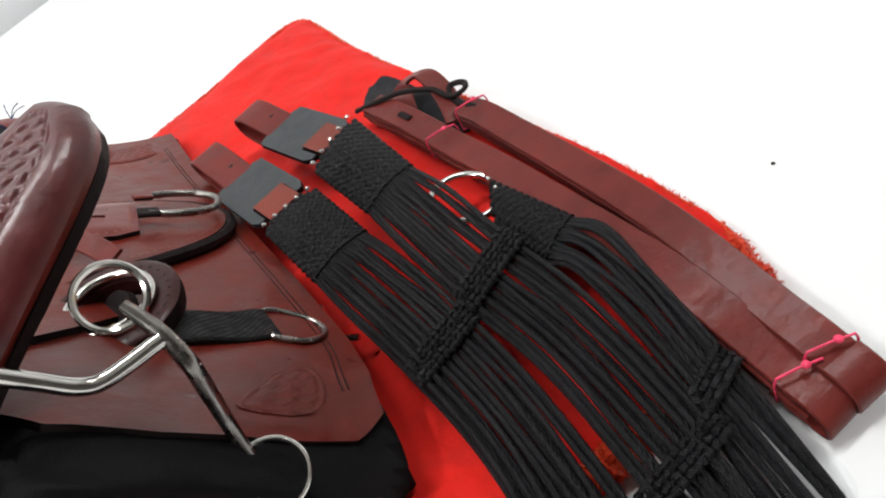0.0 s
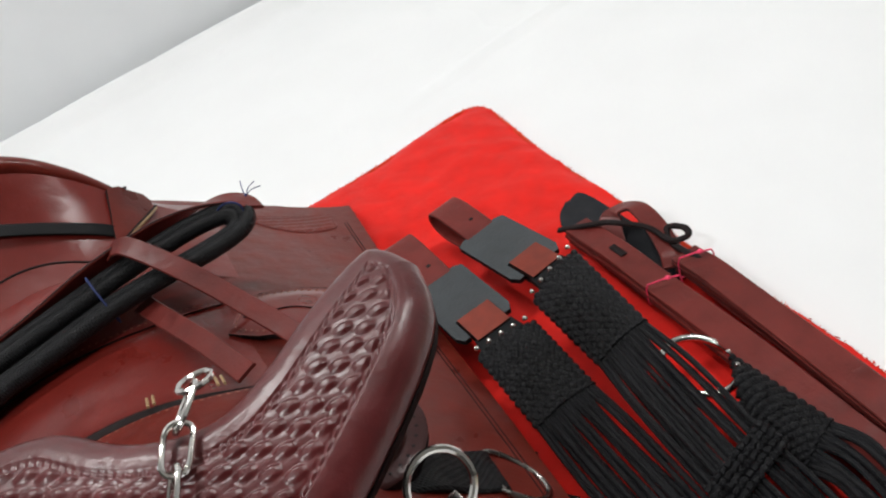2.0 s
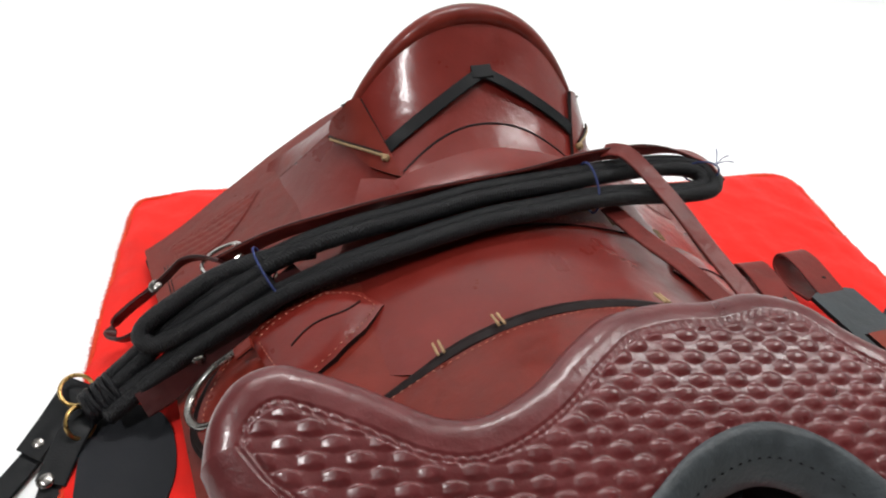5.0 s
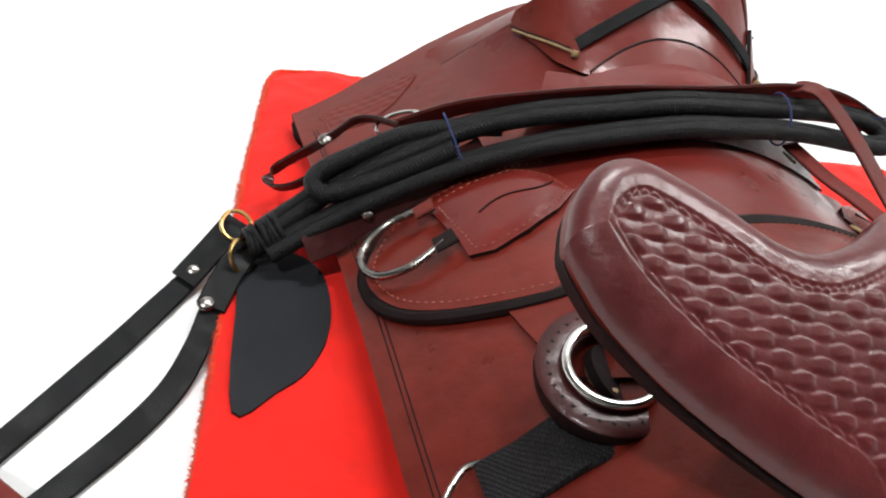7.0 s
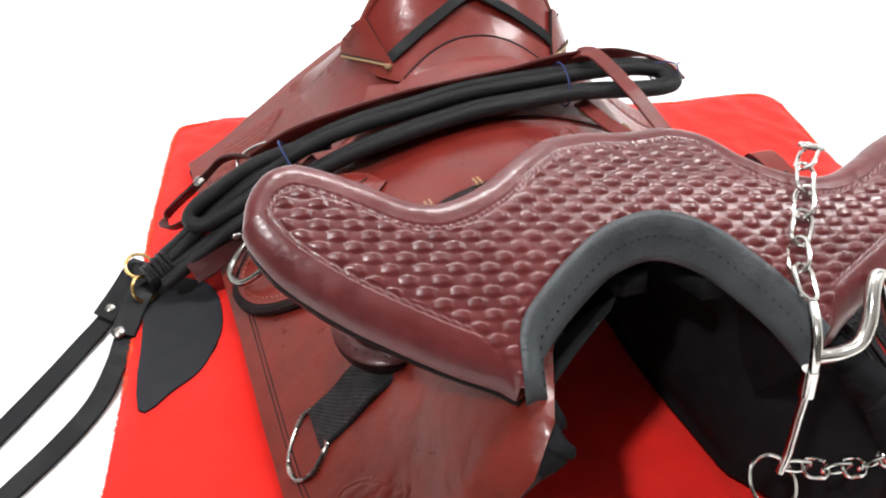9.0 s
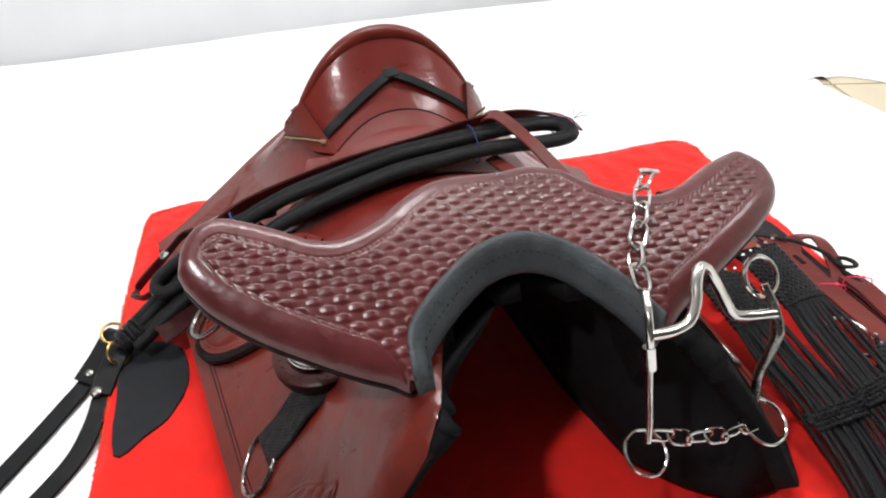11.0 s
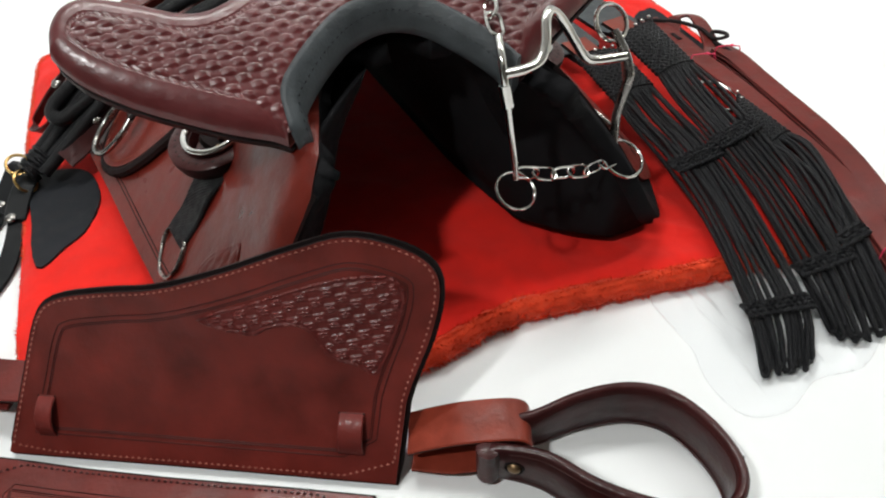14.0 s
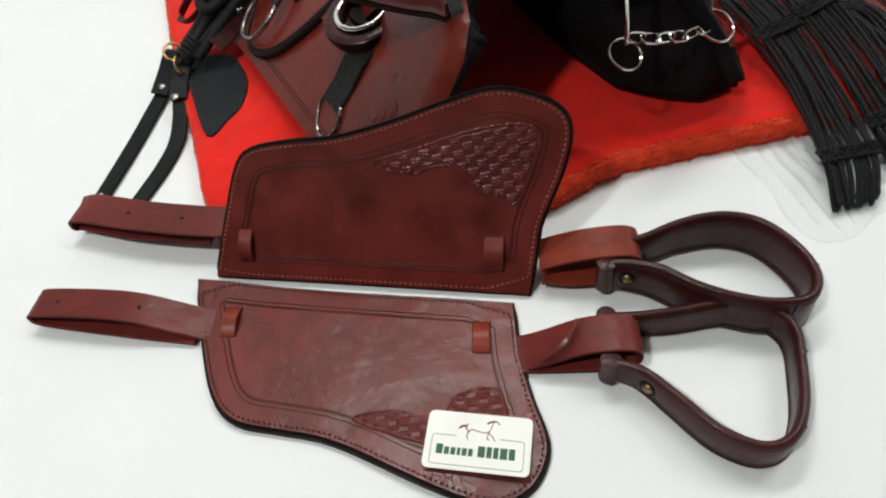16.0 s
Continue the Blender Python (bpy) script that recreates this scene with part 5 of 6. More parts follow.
def rein(pts, riv, label):
    t = thing("rein", label, "rein", "reins")
    line = curve(pts, 8)
    part("strap", ribbon(line, 0.0185, 0.004, (0.2, -0.1, 1), taper=lambda s: 0.85 + 0.15 * math.sin(3 * s)), [BLACK, EDGE], t, "flat black leather strap")
    fold = curve([line[0] + Vector((0.006, 0.012, 0.004)), line[0] + Vector((0, 0, 0.006)), line[5] + Vector((0, 0, 0.006)), line[10] + Vector((0, 0, 0.005))], 5)
    part("strap_fold", ribbon(fold, 0.022, 0.0035, (0.2, -0.1, 1)), [BLACK, EDGE], t, "folded black strap end")
    part("rivet", dome(riv, 0.0068, 0.003, (0, -0.2, 1)), STEEL, t, "bright domed rivet")
    return t


rein([(-0.362, -0.078, 0.03), (-0.388, -0.107, 0.009), (-0.41, -0.142, 0.006), (-0.432, -0.178, 0.005), (-0.466, -0.231, 0.005), (-0.499, -0.28, 0.005)], (-0.387, -0.106, 0.0155), "black leather rein with a rivet lying on white cloth")
rein([(-0.353, -0.11, 0.03), (-0.369, -0.145, 0.02), (-0.378, -0.18, 0.012), (-0.392, -0.216, 0.006), (-0.414, -0.25, 0.005), (-0.442, -0.284, 0.005), (-0.465, -0.31, 0.005)], (-0.375, -0.151, 0.0245), "black leather rein with a rivet, curving over white cloth")
part("snap", dome((-0.487, -0.262, 0.008), 0.003, 0.002), CHROME, headstall)

for c, r, n in (((-0.2, -0.081, 0.142), 0.025, (0.85, 0.05, 0.5)), ((0.062, -0.086, 0.205), 0.0215, (1, 0.1, 0.0)), ((0.178, -0.075, 0.205), 0.016, (0.7, 0.7, 0.1))):
    part("thread_tie", tube(ring_path(c, r, n, 24, 0.62), 0.0009, 5, True), THREAD_BLUE, headstall, "blue tying thread")
ends = bmesh.new()
for d in ((0.013, 0.003, 0.006), (0.004, 0.011, 0.009), (0.015, -0.004, 0.003)):
    a = Vector((0.196, -0.07, 0.209))
    tube(curve([a, a + Vector(d) * 0.5 + Vector((0, 0, 0.002)), a + Vector(d)], 4), 0.00045, 5, bm=ends)
part("thread_end", ends, THREAD_BLUE, headstall, "loose blue thread ends")


# ---- curb bit ----
bit = thing("curb_bit", "shiny steel curb bit with chains hung over the pommel", "bit")
part("mouthpiece", tube(curve([(0.0439, -0.4721, 0.2350), (0.0618, -0.4715, 0.2335), (0.0768, -0.4678, 0.2348), (0.0862, -0.4595, 0.2431), (0.0927, -0.4481, 0.2532), (0.1002, -0.4407, 0.2569), (0.1087, -0.4384, 0.2516), (0.1171, -0.4391, 0.2398), (0.1256, -0.4418, 0.2250), (0.1340, -0.4445, 0.2112), (0.1444, -0.4463, 0.2055), (0.1720, -0.4490, 0.2030)], 8), 0.0042, 12), CHROME, bit, "bent steel mouthpiece with a high port")
part("shank", tube(curve([(0.0514, -0.4497, 0.2522), (0.0458, -0.4642, 0.2461), (0.0435, -0.4740, 0.2310), (0.0453, -0.4792, 0.1961), (0.0477, -0.4834, 0.1661), (0.0486, -0.4850, 0.1451)], 8), lambda t: 0.0032 - 0.0008 * t, 10), CHROME, bit, "straight steel shank")
part("collar", tube([(0.0435, -0.4735, 0.2270), (0.0449, -0.4772, 0.2100)], 0.0048, 12), CHROME, bit)
part("shank", tube(curve([(0.1700, -0.4330, 0.2200), (0.1720, -0.4410, 0.2110), (0.1730, -0.4490, 0.2020), (0.1720, -0.4570, 0.1890), (0.1680, -0.4580, 0.1710), (0.1631, -0.4588, 0.1510), (0.1584, -0.4665, 0.1308), (0.1556, -0.4732, 0.1188)], 8), lambda t: 0.0034 - 0.0006 * t + 0.0014 * math.sin(math.pi * t), 10), STEEL, bit, "curved flat steel shank")
part("collar", tube([(0.1730, -0.4500, 0.2000), (0.1715, -0.4575, 0.1850)], 0.0047, 12), CHROME, bit)
part("ring", tube(ring_path((0.0489, -0.4845, 0.1332), 0.0168, (0.12, -0.52, 0.85), 32), 0.0014, 8, True), CHROME, bit, "round rein ring")
part("ring", tube(ring_path((0.1589, -0.4805, 0.1229), 0.0185, (0.0993, -0.4556, 0.8574), 32), 0.0014, 8, True), CHROME, bit, "round rein ring")
part("ring", tube(ring_path((0.1690, -0.4290, 0.2250), 0.0155, (0.1, -0.75, 0.6), 30), 0.0019, 8, True), CHROME, bit, "cheek ring")


def hang_chain(pts, length, width, r, name):
    line = curve(pts, 24)
    run = [0.0]
    for a, b in zip(line, line[1:]):
        run.append(run[-1] + (b - a).length)
    s, k = length * 0.4, 0
    while s < run[-1] - length * 0.2:
        i = min(len(line) - 2, int(np.searchsorted(run, s)))
        t = (line[i + 1] - line[max(0, i - 1)]).normalized()
        n = Vector((0.1, -0.5, 0.85)) if k % 2 else t.cross(Vector((0.1, -0.5, 0.85))) + Vector((0.25, -0.2, 0.3))
        part(name, chain_link(line[i], t, n, length, width, r), CHROME, bit)
        s += length * 0.8
        k += 1


hang_chain([(0.05, -0.484, 0.151), (0.083, -0.487, 0.14), (0.12, -0.486, 0.13), (0.155, -0.479, 0.127)], 0.0215, 0.0115, 0.0012, "curb_link")
top = [(0.108, -0.354), (0.099, -0.362), (0.088, -0.378), (0.074, -0.4), (0.062, -0.417)]
hang_chain([on_pommel(x, y, 0.0045) for x, y in top] + [(0.055, -0.437, 0.256), (0.05, -0.452, 0.25)], 0.0235, 0.0118, 0.0014, "chain_link")
part("chain_ring", tube(ring_path(on_pommel(0.109, -0.352, 0.005), 0.0085, (0.2, 0.3, 1), 20, 0.8), 0.0015, 8, True), CHROME, bit)


# ---- string girths ----
def girth(left, right, cords, block_l, block_r, label):
    """A girth of parallel cords: knotted head, free cords, and a looped end."""
    t = thing("string_girth", label, "girth", "girths")
    rnd = random.Random(cords * 7 + int(left[0][0] * 1000))
    runs = []
    for k in range(cords):
        f = k / (cords - 1)
        a, b = Vector(block_l[0]).lerp(Vector(block_r[0]), f), Vector(block_l[1]).lerp(Vector(block_r[1]), f)
        arch = 0.004 * math.sin(math.pi * f)
        n = 66
        head = [a.lerp(b, i / n) + Vector((0, 0, arch + 0.0006 * (k % 2))) for i in range(n + 1)]
        part("knotted_cord", tube(head, lambda s, k=k: 0.0016 + 0.0017 * abs(math.sin(s * math.pi * 11 + 0.5 * math.pi * (k % 2))), 8), CORD, t)
        pts = [b + Vector((0, 0, arch))]
        for i, (l, r) in enumerate(zip(left, right)):
            p = Vector(l).lerp(Vector(r), f)
            j = 0.0012
            pts.append(p + Vector((rnd.gauss(0, j), rnd.gauss(0, j), rnd.gauss(0, j) + (0.0035 if (k % 2) else 0))))
        runs.append(pts)
    for k in range(0, cords, 2):
        pair = runs[k:k + 2]
        far = rnd.uniform(-0.007, 0.004)
        ends = []
        for pts in pair:
            out = (pts[-1] - pts[-2]).normalized()
            pts[-1] = pts[-1] + out * far
            ends.append((pts[-1], out))
        if len(pair) == 2:
            (p, out), (q, _) = ends
            if (q - p).length < 0.007:
                q = q + (q - p).normalized() * (0.007 - (q - p).length)
                pair[1][-1] = q
            turn = [p.lerp(q, 0.12) + out * 0.0045, p.lerp(q, 0.5) + out * 0.0066, p.lerp(q, 0.88) + out * 0.0045]
            for v in turn:
                v.z = max(0.004, min(p.z, q.z))
            line = pair[0] + turn + pair[1][::-1]
        else:
            line = pair[0]
        part("cord", tube(curve(line, 7), 0.0021, 8), CORD, t, "looped black cord")
    return t


def cross_tie(t, a, b, rows, along):
    """Beaded cords wound across a girth."""
    for k in range(rows):
        o = Vector(along) * (k - rows / 2) * 0.0046
        n = 30
        pts = [Vector(a).lerp(Vector(b), i / n) + o + Vector((0, 0, 0.0016 * math.sin(i * 1.9 + k))) for i in range(n + 1)]
        part("cross_tie", tube(pts, lambda s: 0.0023 + 0.0006 * math.sin(s * 75), 7), CORD, t)


girthA = girth([(0.258, -0.37, 0.062), (0.253, -0.443, 0.056), (0.24, -0.52, 0.042), (0.208, -0.612, 0.026), (0.189, -0.655, 0.009)], [(0.312, -0.37, 0.064), (0.302, -0.445, 0.06), (0.288, -0.525, 0.044), (0.256, -0.628, 0.028), (0.229, -0.67, 0.009)], 18,
               ((0.27, -0.248, 0.076), (0.262, -0.33, 0.07)), ((0.319, -0.256, 0.078), (0.311, -0.332, 0.072)), "black cord string girth with knotted head on red pad")
girthB = girth([(0.318, -0.37, 0.07), (0.306, -0.438, 0.064), (0.3, -0.515, 0.048), (0.277, -0.6, 0.031), (0.268, -0.653, 0.009)], [(0.37, -0.37, 0.07), (0.36, -0.435, 0.066), (0.352, -0.505, 0.05), (0.328, -0.603, 0.032), (0.302, -0.664, 0.009)], 16,
               ((0.335, -0.24, 0.082), (0.326, -0.326, 0.078)), ((0.393, -0.222, 0.08), (0.374, -0.322, 0.078)), "black cord string girth with bright beads at its knotted head")
girthC = girth([(0.366, -0.485, 0.05), (0.357, -0.532, 0.044), (0.337, -0.59, 0.032), (0.309, -0.664, 0.009)], [(0.405, -0.478, 0.048), (0.388, -0.526, 0.044), (0.365, -0.588, 0.032), (0.338, -0.662, 0.009)], 12,
               ((0.37, -0.41, 0.052), (0.364, -0.462, 0.05)), ((0.403, -0.374, 0.053), (0.402, -0.452, 0.05)), "black cord string girth end with steel ring")
cross_tie(girthA, (0.25, -0.449, 0.06), (0.304, -0.45, 0.065), 5, (0.08, 1, 0))
cross_tie(girthA, (0.204, -0.611, 0.031), (0.259, -0.629, 0.034), 4, (0.2, 0.95, 0))
cross_tie(girthB, (0.304, -0.446, 0.069), (0.363, -0.438, 0.071), 5, (0.08, 1, 0))
cross_tie(girthB, (0.272, -0.599, 0.036), (0.332, -0.604, 0.038), 4, (0.1, 0.95, 0))
cross_tie(girthC, (0.334, -0.59, 0.037), (0.368, -0.586, 0.038), 4, (0.1, 0.95, 0))
part("girth_ring", tube(ring_path((0.384, -0.362, 0.052), 0.027, (0.2, -0.15, 1), 36), 0.0028, 10, True), CHROME, girthC, "round steel girth ring")
for t, a, b in ((girthA, (0.272, -0.243, 0.079), (0.317, -0.249, 0.08)), (girthB, (0.337, -0.236, 0.086), (0.39, -0.22, 0.087))):
    for k in range(5):
        p = Vector(a).lerp(Vector(b), k / 4)
        part("bead", dome(p, 0.0024, 0.003, (0, 0.3, 1)), CHROME, t, "shiny bead of the buckle bar")
for x, y, z in ((0.403, -0.372, 0.057), (0.398, -0.384, 0.057)):
    part("bead", dome((x, y, z), 0.0022, 0.0025), CHROME, girthC)
part("girth_ring", tube(curve([(0.252, -0.33, 0.05), (0.243, -0.345, 0.048), (0.243, -0.362, 0.046), (0.252, -0.376, 0.044)], 6), 0.0024, 8), CHROME, girthA, "steel ring under the cords")


def buckle(t, o, ex, z, reach=0.0):
    """The leather-covered buckle of a girth: o is the middle of its plate, ex its cross direction."""
    ex = Vector((*ex, 0)).normalized()
    ey = Vector((-ex.y, ex.x, 0))
    at = lambda a, b, h=0.0: Vector((o[0], o[1], z + h)) + ex * a + ey * b

    def sheet(pts, h, th, mats, name, label, bend=0.0):
        part(name, panel(pts, lambda x, y: at(x, y, h + bend * (y * y)), th, 0.012), mats, t, label)
    plate = [(-0.0285, 0.04), (-0.02, 0.044), (0.02, 0.044), (0.0285, 0.04), (0.0285, -0.036), (0.024, -0.044), (0.018, -0.044), (0.018, -0.02), (-0.018, -0.02), (-0.018, -0.044), (-0.024, -0.044), (-0.0285, -0.036)]
    sheet(plate, 0.0, 0.005, [BIND, BLACK], "buckle_plate", "dark grey leather buckle plate with a slot")
    sq = [(-0.0165, -0.022), (0.0165, -0.022), (0.0165, -0.055), (-0.0165, -0.055)]
    sheet(sq, 0.003, 0.005, [TAN, EDGE], "billet_end", "red-brown leather square")
    neck = [(-0.0185, -0.052), (0.0185, -0.052), (0.021, -0.072), (-0.021, -0.072)]
    sheet(neck, 0.001, 0.005, [BLACK, EDGE], "neck", "black leather neck of the buckle")
    loop = curve([at(0, 0.035, -0.003), at(0, 0.06, 0.002), at(0, 0.085 + reach, 0.006), at(0, 0.104 + reach, 0.004), at(0, 0.109 + reach, -0.006), at(0, 0.102 + reach, -0.016), at(0, 0.08, -0.021), at(0, 0.05, -0.016)], 6)
    part("billet_loop", ribbon(loop, 0.034, 0.0035, side=ex), [STRAP, EDGE], t, "looped burgundy leather billet")
    part("punched_hole", dome(at(0.004, 0.06, 0.0038), 0.0025, 0.0004), EDGE, t)
    low = curve([at(0, 0.04, -0.006), at(0, 0.0, -0.012), at(0, -0.04, -0.01), at(0, -0.07, -0.006)], 6)
    part("under_strap", ribbon(low, 0.03, 0.006, side=ex), [BLACK, EDGE], t, "black strap below the plate")


buckle(girthA, (0.299, -0.172), (1, -0.02), 0.066, 0.012)
buckle(girthB, (0.371, -0.15), (1, 0.06), 0.066)


# ---- latigo straps ----
def latigo(pts, label, pinks, slot_at=None):
    t = thing("latigo_strap", label, "strap", "latigo straps")
    line = curve(pts, 10)
    run = line[-1] - line[0]
    side = Vector((-run.y, run.x, 0)).normalized()
    rnd = random.Random(int(pts[0][0] * 1000))
    for k in range(6):
        o = Vector((0, 0, 0.003 * k)) + side * rnd.uniform(-0.0016, 0.0016)
        e = rnd.uniform(0, 0.006)
        lay = [p + o + Vector((0, 0, 0.001 * math.sin(i * 0.35 + k))) for i, p in enumerate(line)]
        lay[-1] = lay[-1] + (lay[-1] - lay[-2]).normalized() * e
        part("strap_layer", ribbon(lay, 0.026, 0.0028, side=side), [STRAP, STIRRUP], t)
    h = 0.003 * 6
    fwd = (line[-1] - line[-2]).normalized()
    bend = curve([line[-1] - fwd * 0.004 + Vector((0, 0, h - 0.0025)), line[-1] + fwd * 0.006 + Vector((0, 0, h - 0.0022)), line[-1] + fwd * 0.014 + Vector((0, 0, h * 0.75)), line[-1] + fwd * 0.017 + Vector((0, 0, h * 0.4)), line[-1] + fwd * 0.012 + Vector((0, 0, 0.001)), line[-1] - fwd * 0.02 + Vector((0, 0, -0.001))], 6)
    part("strap_fold", ribbon(bend, 0.027, 0.0034, side=side), [STRAP, STIRRUP], t, "folded end of the strap")
    for f in pinks:
        i = int(f * (len(line) - 1))
        c = line[i] + Vector((0, 0, h / 2))
        d = (line[min(i + 1, len(line) - 1)] - line[i - 1]).normalized()
        sk = (side + d * 0.35).normalized()
        w, hh = 0.0148, h / 2 + 0.0035
        up = Vector((0, 0, 1))
        part("thread_tie", tube([c + sk * w + up * hh * 0.6, c + sk * w * 0.9 + up * hh, c + up * (hh + 0.0012), c - sk * w * 0.9 + up * hh, c - sk * w + up * hh * 0.6, c - sk * w - up * hh * 0.8, c + sk * w - up * hh * 0.8], 0.0008, 6, True), THREAD_PINK, t, "bright pink tying thread")
        part("thread_knot", dome(c + up * (hh + 0.001) + sk * 0.004, 0.0026, 0.002), THREAD_PINK, t)
    if slot_at:
        i = int(slot_at * (len(line) - 1))
        c = line[i] + Vector((0, 0, h + 0.0002))
        d = (line[i + 1] - line[i - 1]).normalized()
        part("slot", tube([c - d * 0.009, c + d * 0.009], 0.0035, 8, flat=0.25), EDGE, t, "dark punched slot")
    return t


latigo([(0.443, -0.16, 0.031), (0.437, -0.23, 0.032), (0.429, -0.3, 0.033), (0.415, -0.41, 0.033), (0.399, -0.52, 0.03), (0.384, -0.6, 0.014), (0.378, -0.63, 0.008)], "folded burgundy latigo strap tied with pink thread on red pad", (0.3, 0.94), 0.16)
latQ = latigo([(0.472, -0.268, 0.032), (0.466, -0.31, 0.034), (0.451, -0.4, 0.034), (0.428, -0.515, 0.031), (0.407, -0.6, 0.017), (0.398, -0.636, 0.011)], "folded burgundy latigo strap tied with pink thread beside pad edge", (0.09, 0.95))
cordp = thing("leather_thong", "black leather thong knotted round a folded strap end", "thong")
part("thong", tube(curve([(0.428, -0.15, 0.044), (0.445, -0.172, 0.049), (0.46, -0.192, 0.052), (0.473, -0.225, 0.053), (0.474, -0.25, 0.050), (0.484, -0.262, 0.054), (0.492, -0.25, 0.052), (0.486, -0.236, 0.049), (0.475, -0.25, 0.046), (0.472, -0.28, 0.048), (0.474, -0.31, 0.044)], 6), 0.0032, 8, flat=0.7), EDGE, cordp, "thin black thong")
part("strap_end", ribbon(curve([(0.452, -0.2, 0.036), (0.463, -0.185, 0.041), (0.476, -0.179, 0.048), (0.489, -0.194, 0.052), (0.482, -0.225, 0.049), (0.468, -0.256, 0.044), (0.46, -0.268, 0.038)], 7), 0.022, 0.0035, (0.3, 0.2, 1)), [STRAP, EDGE], cordp, "folded burgundy strap end")


# ---- trade card ----
def card():
    t = thing("trade_card", "white trade card with green bars lying on the fender", "card")
    o, ex = Vector((-0.2325, -0.7262, 0.0152)), Vector((0.0715, -0.0455, 0)).normalized()
    ey = Vector((-ex.y, ex.x, 0))
    at = lambda a, b, h=0.0: o + ex * a + ey * b + Vector((0, 0, h))

    def rounded(w, h, r, n=6):
        out = []
        for cx, cy, a0 in ((w - r, h - r, 0), (-w + r, h - r, 90), (-w + r, -h + r, 180), (w - r, -h + r, 270)):
            out += [(cx + r * math.cos(radians(a0 + 90 * i / n)), cy + r * math.sin(radians(a0 + 90 * i / n))) for i in range(n + 1)]
        return out
    part("card_stock", panel(rounded(0.043, 0.0248, 0.005), lambda x, y: at(x, y), 0.0007, 0.05), PAPER, t, "white card with rounded corners")
    fr = rounded(0.0375, 0.0125, 0.003)
    line = [at(x, y - 0.0085, 0.0001) for x, y in fr]
    part("printed_frame", tube(line[0:7], 0.0003, 4), INK_GREY, t)
    part("printed_frame", tube([line[6], at(0.018, 0.004, 0.0001)], 0.0003, 4), INK_GREY, t)
    part("printed_frame", tube([at(-0.018, 0.004, 0.0001)] + line[7:] + [line[0]], 0.0003, 4), INK_GREY, t)
    # bars where the name stands
    x = -0.033
    for w, h in ((0.0055, 0.0082), (0.004, 0.0062), (0.004, 0.0062), (0.0028, 0.0062), (0.004, 0.0062), (0.0036, 0.0062), (0, 0), (0.0058, 0.0092), (0.0042, 0.0092), (0.0042, 0.0092), (0.0058, 0.0092), (0.005, 0.0092)):
        if w:
            part("printed_bar", panel([(x, -0.0125), (x + w, -0.0125), (x + w, -0.0125 + h), (x, -0.0125 + h)], lambda a, b: at(a, b, 0.00025), 0.0002, 0.05), INK_GREEN, t)
            x += w + 0.0012
        else:
            x += 0.0028
    for pts in ([(-0.009, 0.008), (-0.006, 0.0105), (-0.001, 0.0095), (0.005, 0.0085), (0.009, 0.011), (0.0105, 0.0165), (0.013, 0.0195), (0.0165, 0.0165)], [(-0.009, 0.008), (-0.0095, 0.0045), (-0.0085, 0.0015)], [(-0.0075, 0.0075), (-0.0115, 0.0125), (-0.0095, 0.015)], [(0.008, 0.009), (0.0115, 0.0055), (0.0135, 0.002)], [(0.008, 0.0085), (0.007, 0.0045), (0.009, 0.0025)]):
        part("printed_stroke", tube([at(p.x, p.y, 0.0001) for p in curve([(a, b, 0) for a, b in pts], 5)], 0.00042, 4), INK_BROWN, t)
    for pts in ([(-0.0165, 0.0105), (-0.0135, 0.013), (-0.01, 0.0128)], [(0.006, 0.0165), (0.009, 0.0185), (0.0125, 0.0193)]):
        part("printed_stroke", tube([at(p.x, p.y, 0.0001) for p in curve([(a, b, 0) for a, b in pts], 5)], 0.0009, 4), INK_BROWN, t)


card()


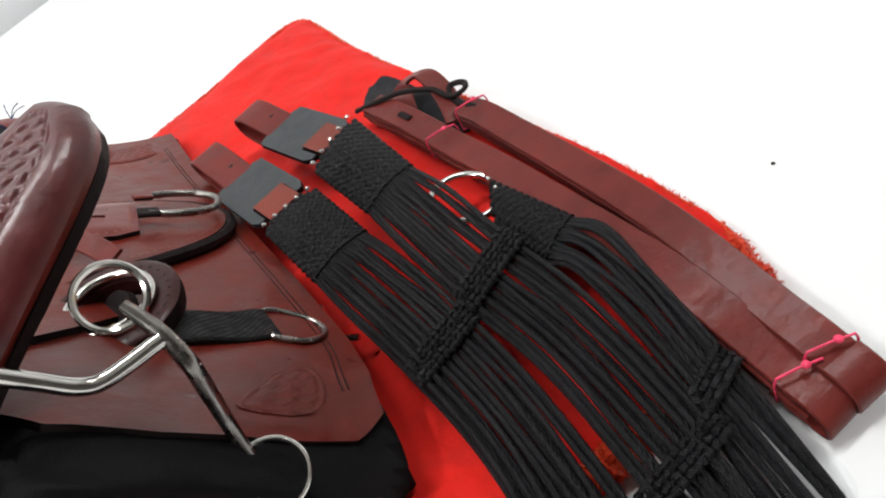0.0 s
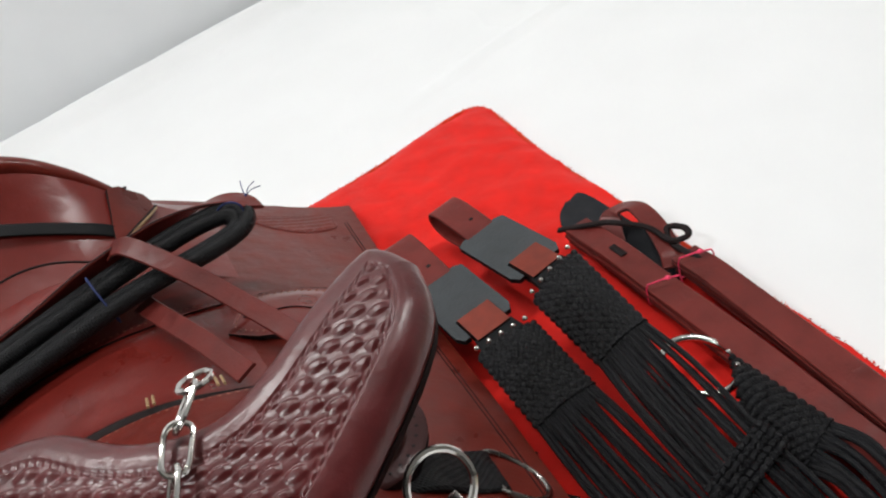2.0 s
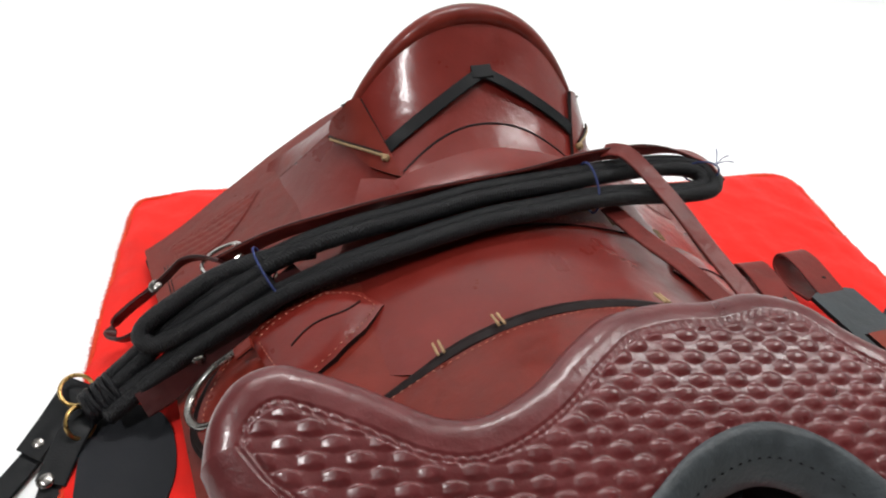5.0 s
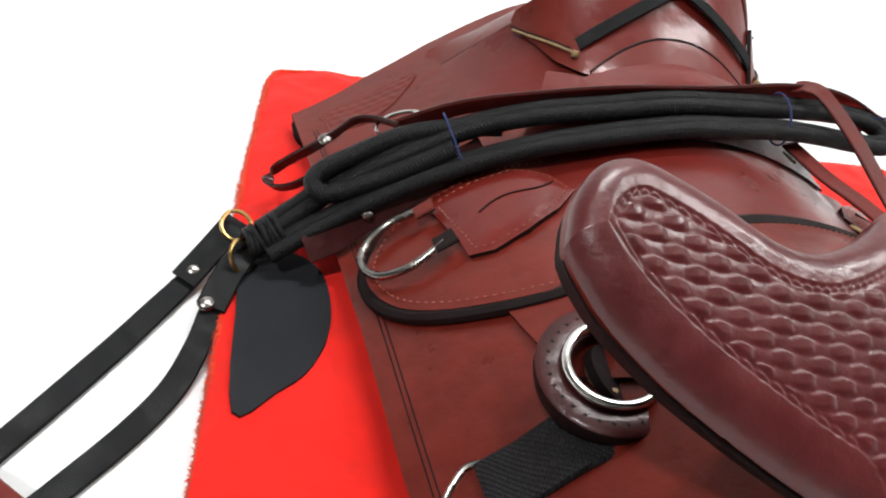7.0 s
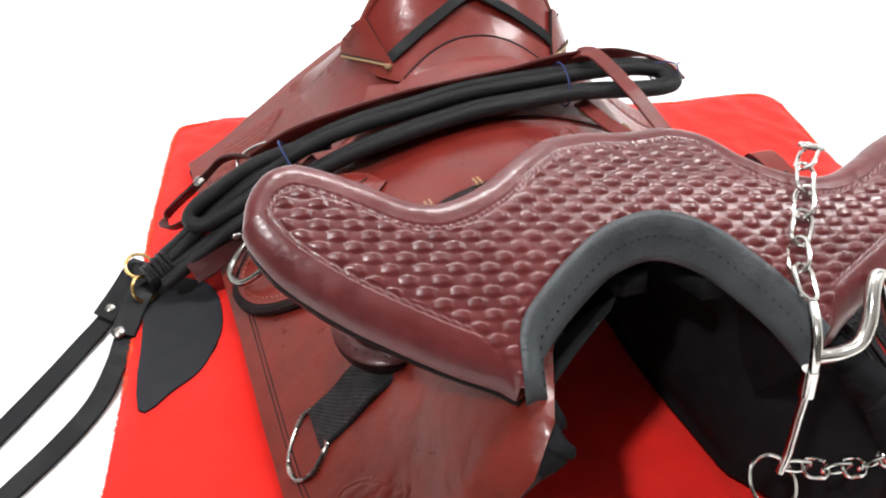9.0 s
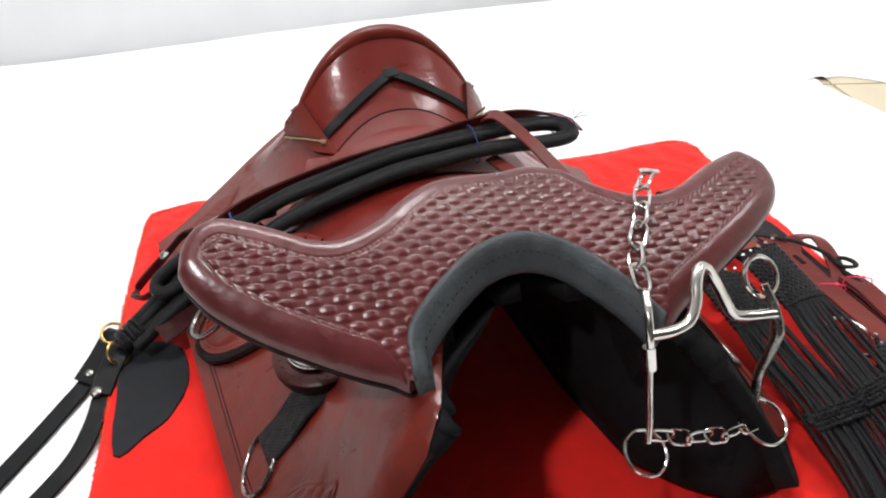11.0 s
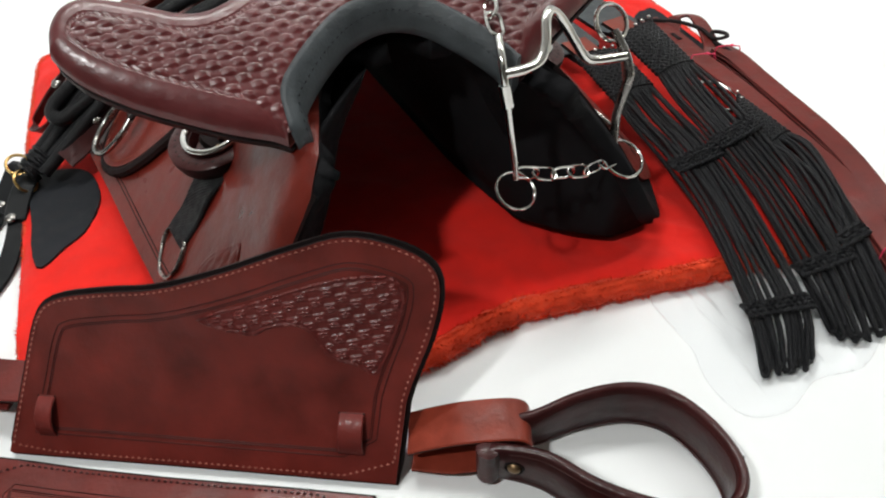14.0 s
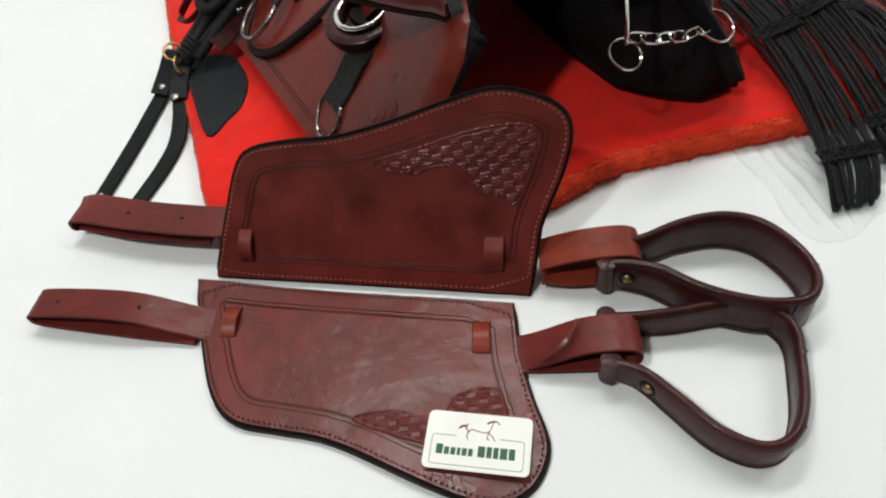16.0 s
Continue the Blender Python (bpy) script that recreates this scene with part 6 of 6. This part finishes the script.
# ---- clear bag under the girths, crumb on the cloth ----
bag_line = fine([(0.168, -0.54), (0.158, -0.58), (0.156, -0.61), (0.145, -0.645), (0.15, -0.682), (0.185, -0.694), (0.225, -0.682), (0.27, -0.69), (0.315, -0.672), (0.35, -0.664), (0.362, -0.62), (0.352, -0.57), (0.25, -0.548)], 4)


def bag_at(x, y):
    """Film drawn into sharp lengthwise creases, flat at its rim."""
    across = x - 0.228 * y
    crease = (1 - abs(noise.noise((across * 75, y * 7, 7)))) ** 5 + 0.6 * (1 - abs(noise.noise((across * 170 + y * 20, y * 16, 3)))) ** 4
    rim = step(float(edge_distance(np.array([[x, y]]), bag_line)[0]) / 0.02)
    return Vector((x, y, 0.0015 + (0.001 + 0.0016 * crease) * (0.25 + 0.75 * rim)))


bag = mesh_of("plastic_bag", panel(bag_line, bag_at, 0.0003, 0.0028), PLASTIC, sharp=120)
bag.visible_shadow = False
tagged(bag, "crumpled clear plastic bag under the cord girths", "bag")
tagged(mesh_of("crumb", dome((0.537, -0.515, 0.0005), 0.0015, 0.001), EDGE), "tiny dark crumb on the white cloth", "crumb")


def floor_tiles():
    """Beige tiles that show past the edge of the cloth."""
    floor = bpy.data.objects["floor"]
    me = None
    turn = Matrix.Rotation(radians(-17), 4, "Z")
    for i in range(-18, 14):
        for j in range(-15, 10):
            at = Vector((0.96, 0.072, 0)) + turn @ Vector((0.152 + 0.304 * i, 0.152 + 0.304 * j, 0))
            if not (-2.8 < at.x < 3.0 and -2.85 < at.y < 0.92) or (-2.0 < at.x < 0.8 and at.y > -2.0):
                continue
            if me is None:
                ob = part("floor_tile", block((-0.15, -0.15, -0.012), (0.15, 0.15, 0), 0.0015), TILE, floor)
                me = ob.data
            else:
                ob = new("floor_tile", me)
                ob.parent = floor
            ob.matrix_world = Matrix.Translation((at.x, at.y, -0.008)) @ turn


floor_tiles()

# slit tongue on the strap of the flat fender
tongue = curve([(-0.152, -0.684, 0.022), (-0.135, -0.688, 0.034), (-0.122, -0.683, 0.0405), (-0.112, -0.675, 0.0415)], 6)
part("strap_tongue", ribbon(tongue, 0.008, 0.003, (0, -0.2, 1), taper=lambda s: 1 - 0.7 * s), [STRAP, EDGE], fender2, "slit tongue of the strap")
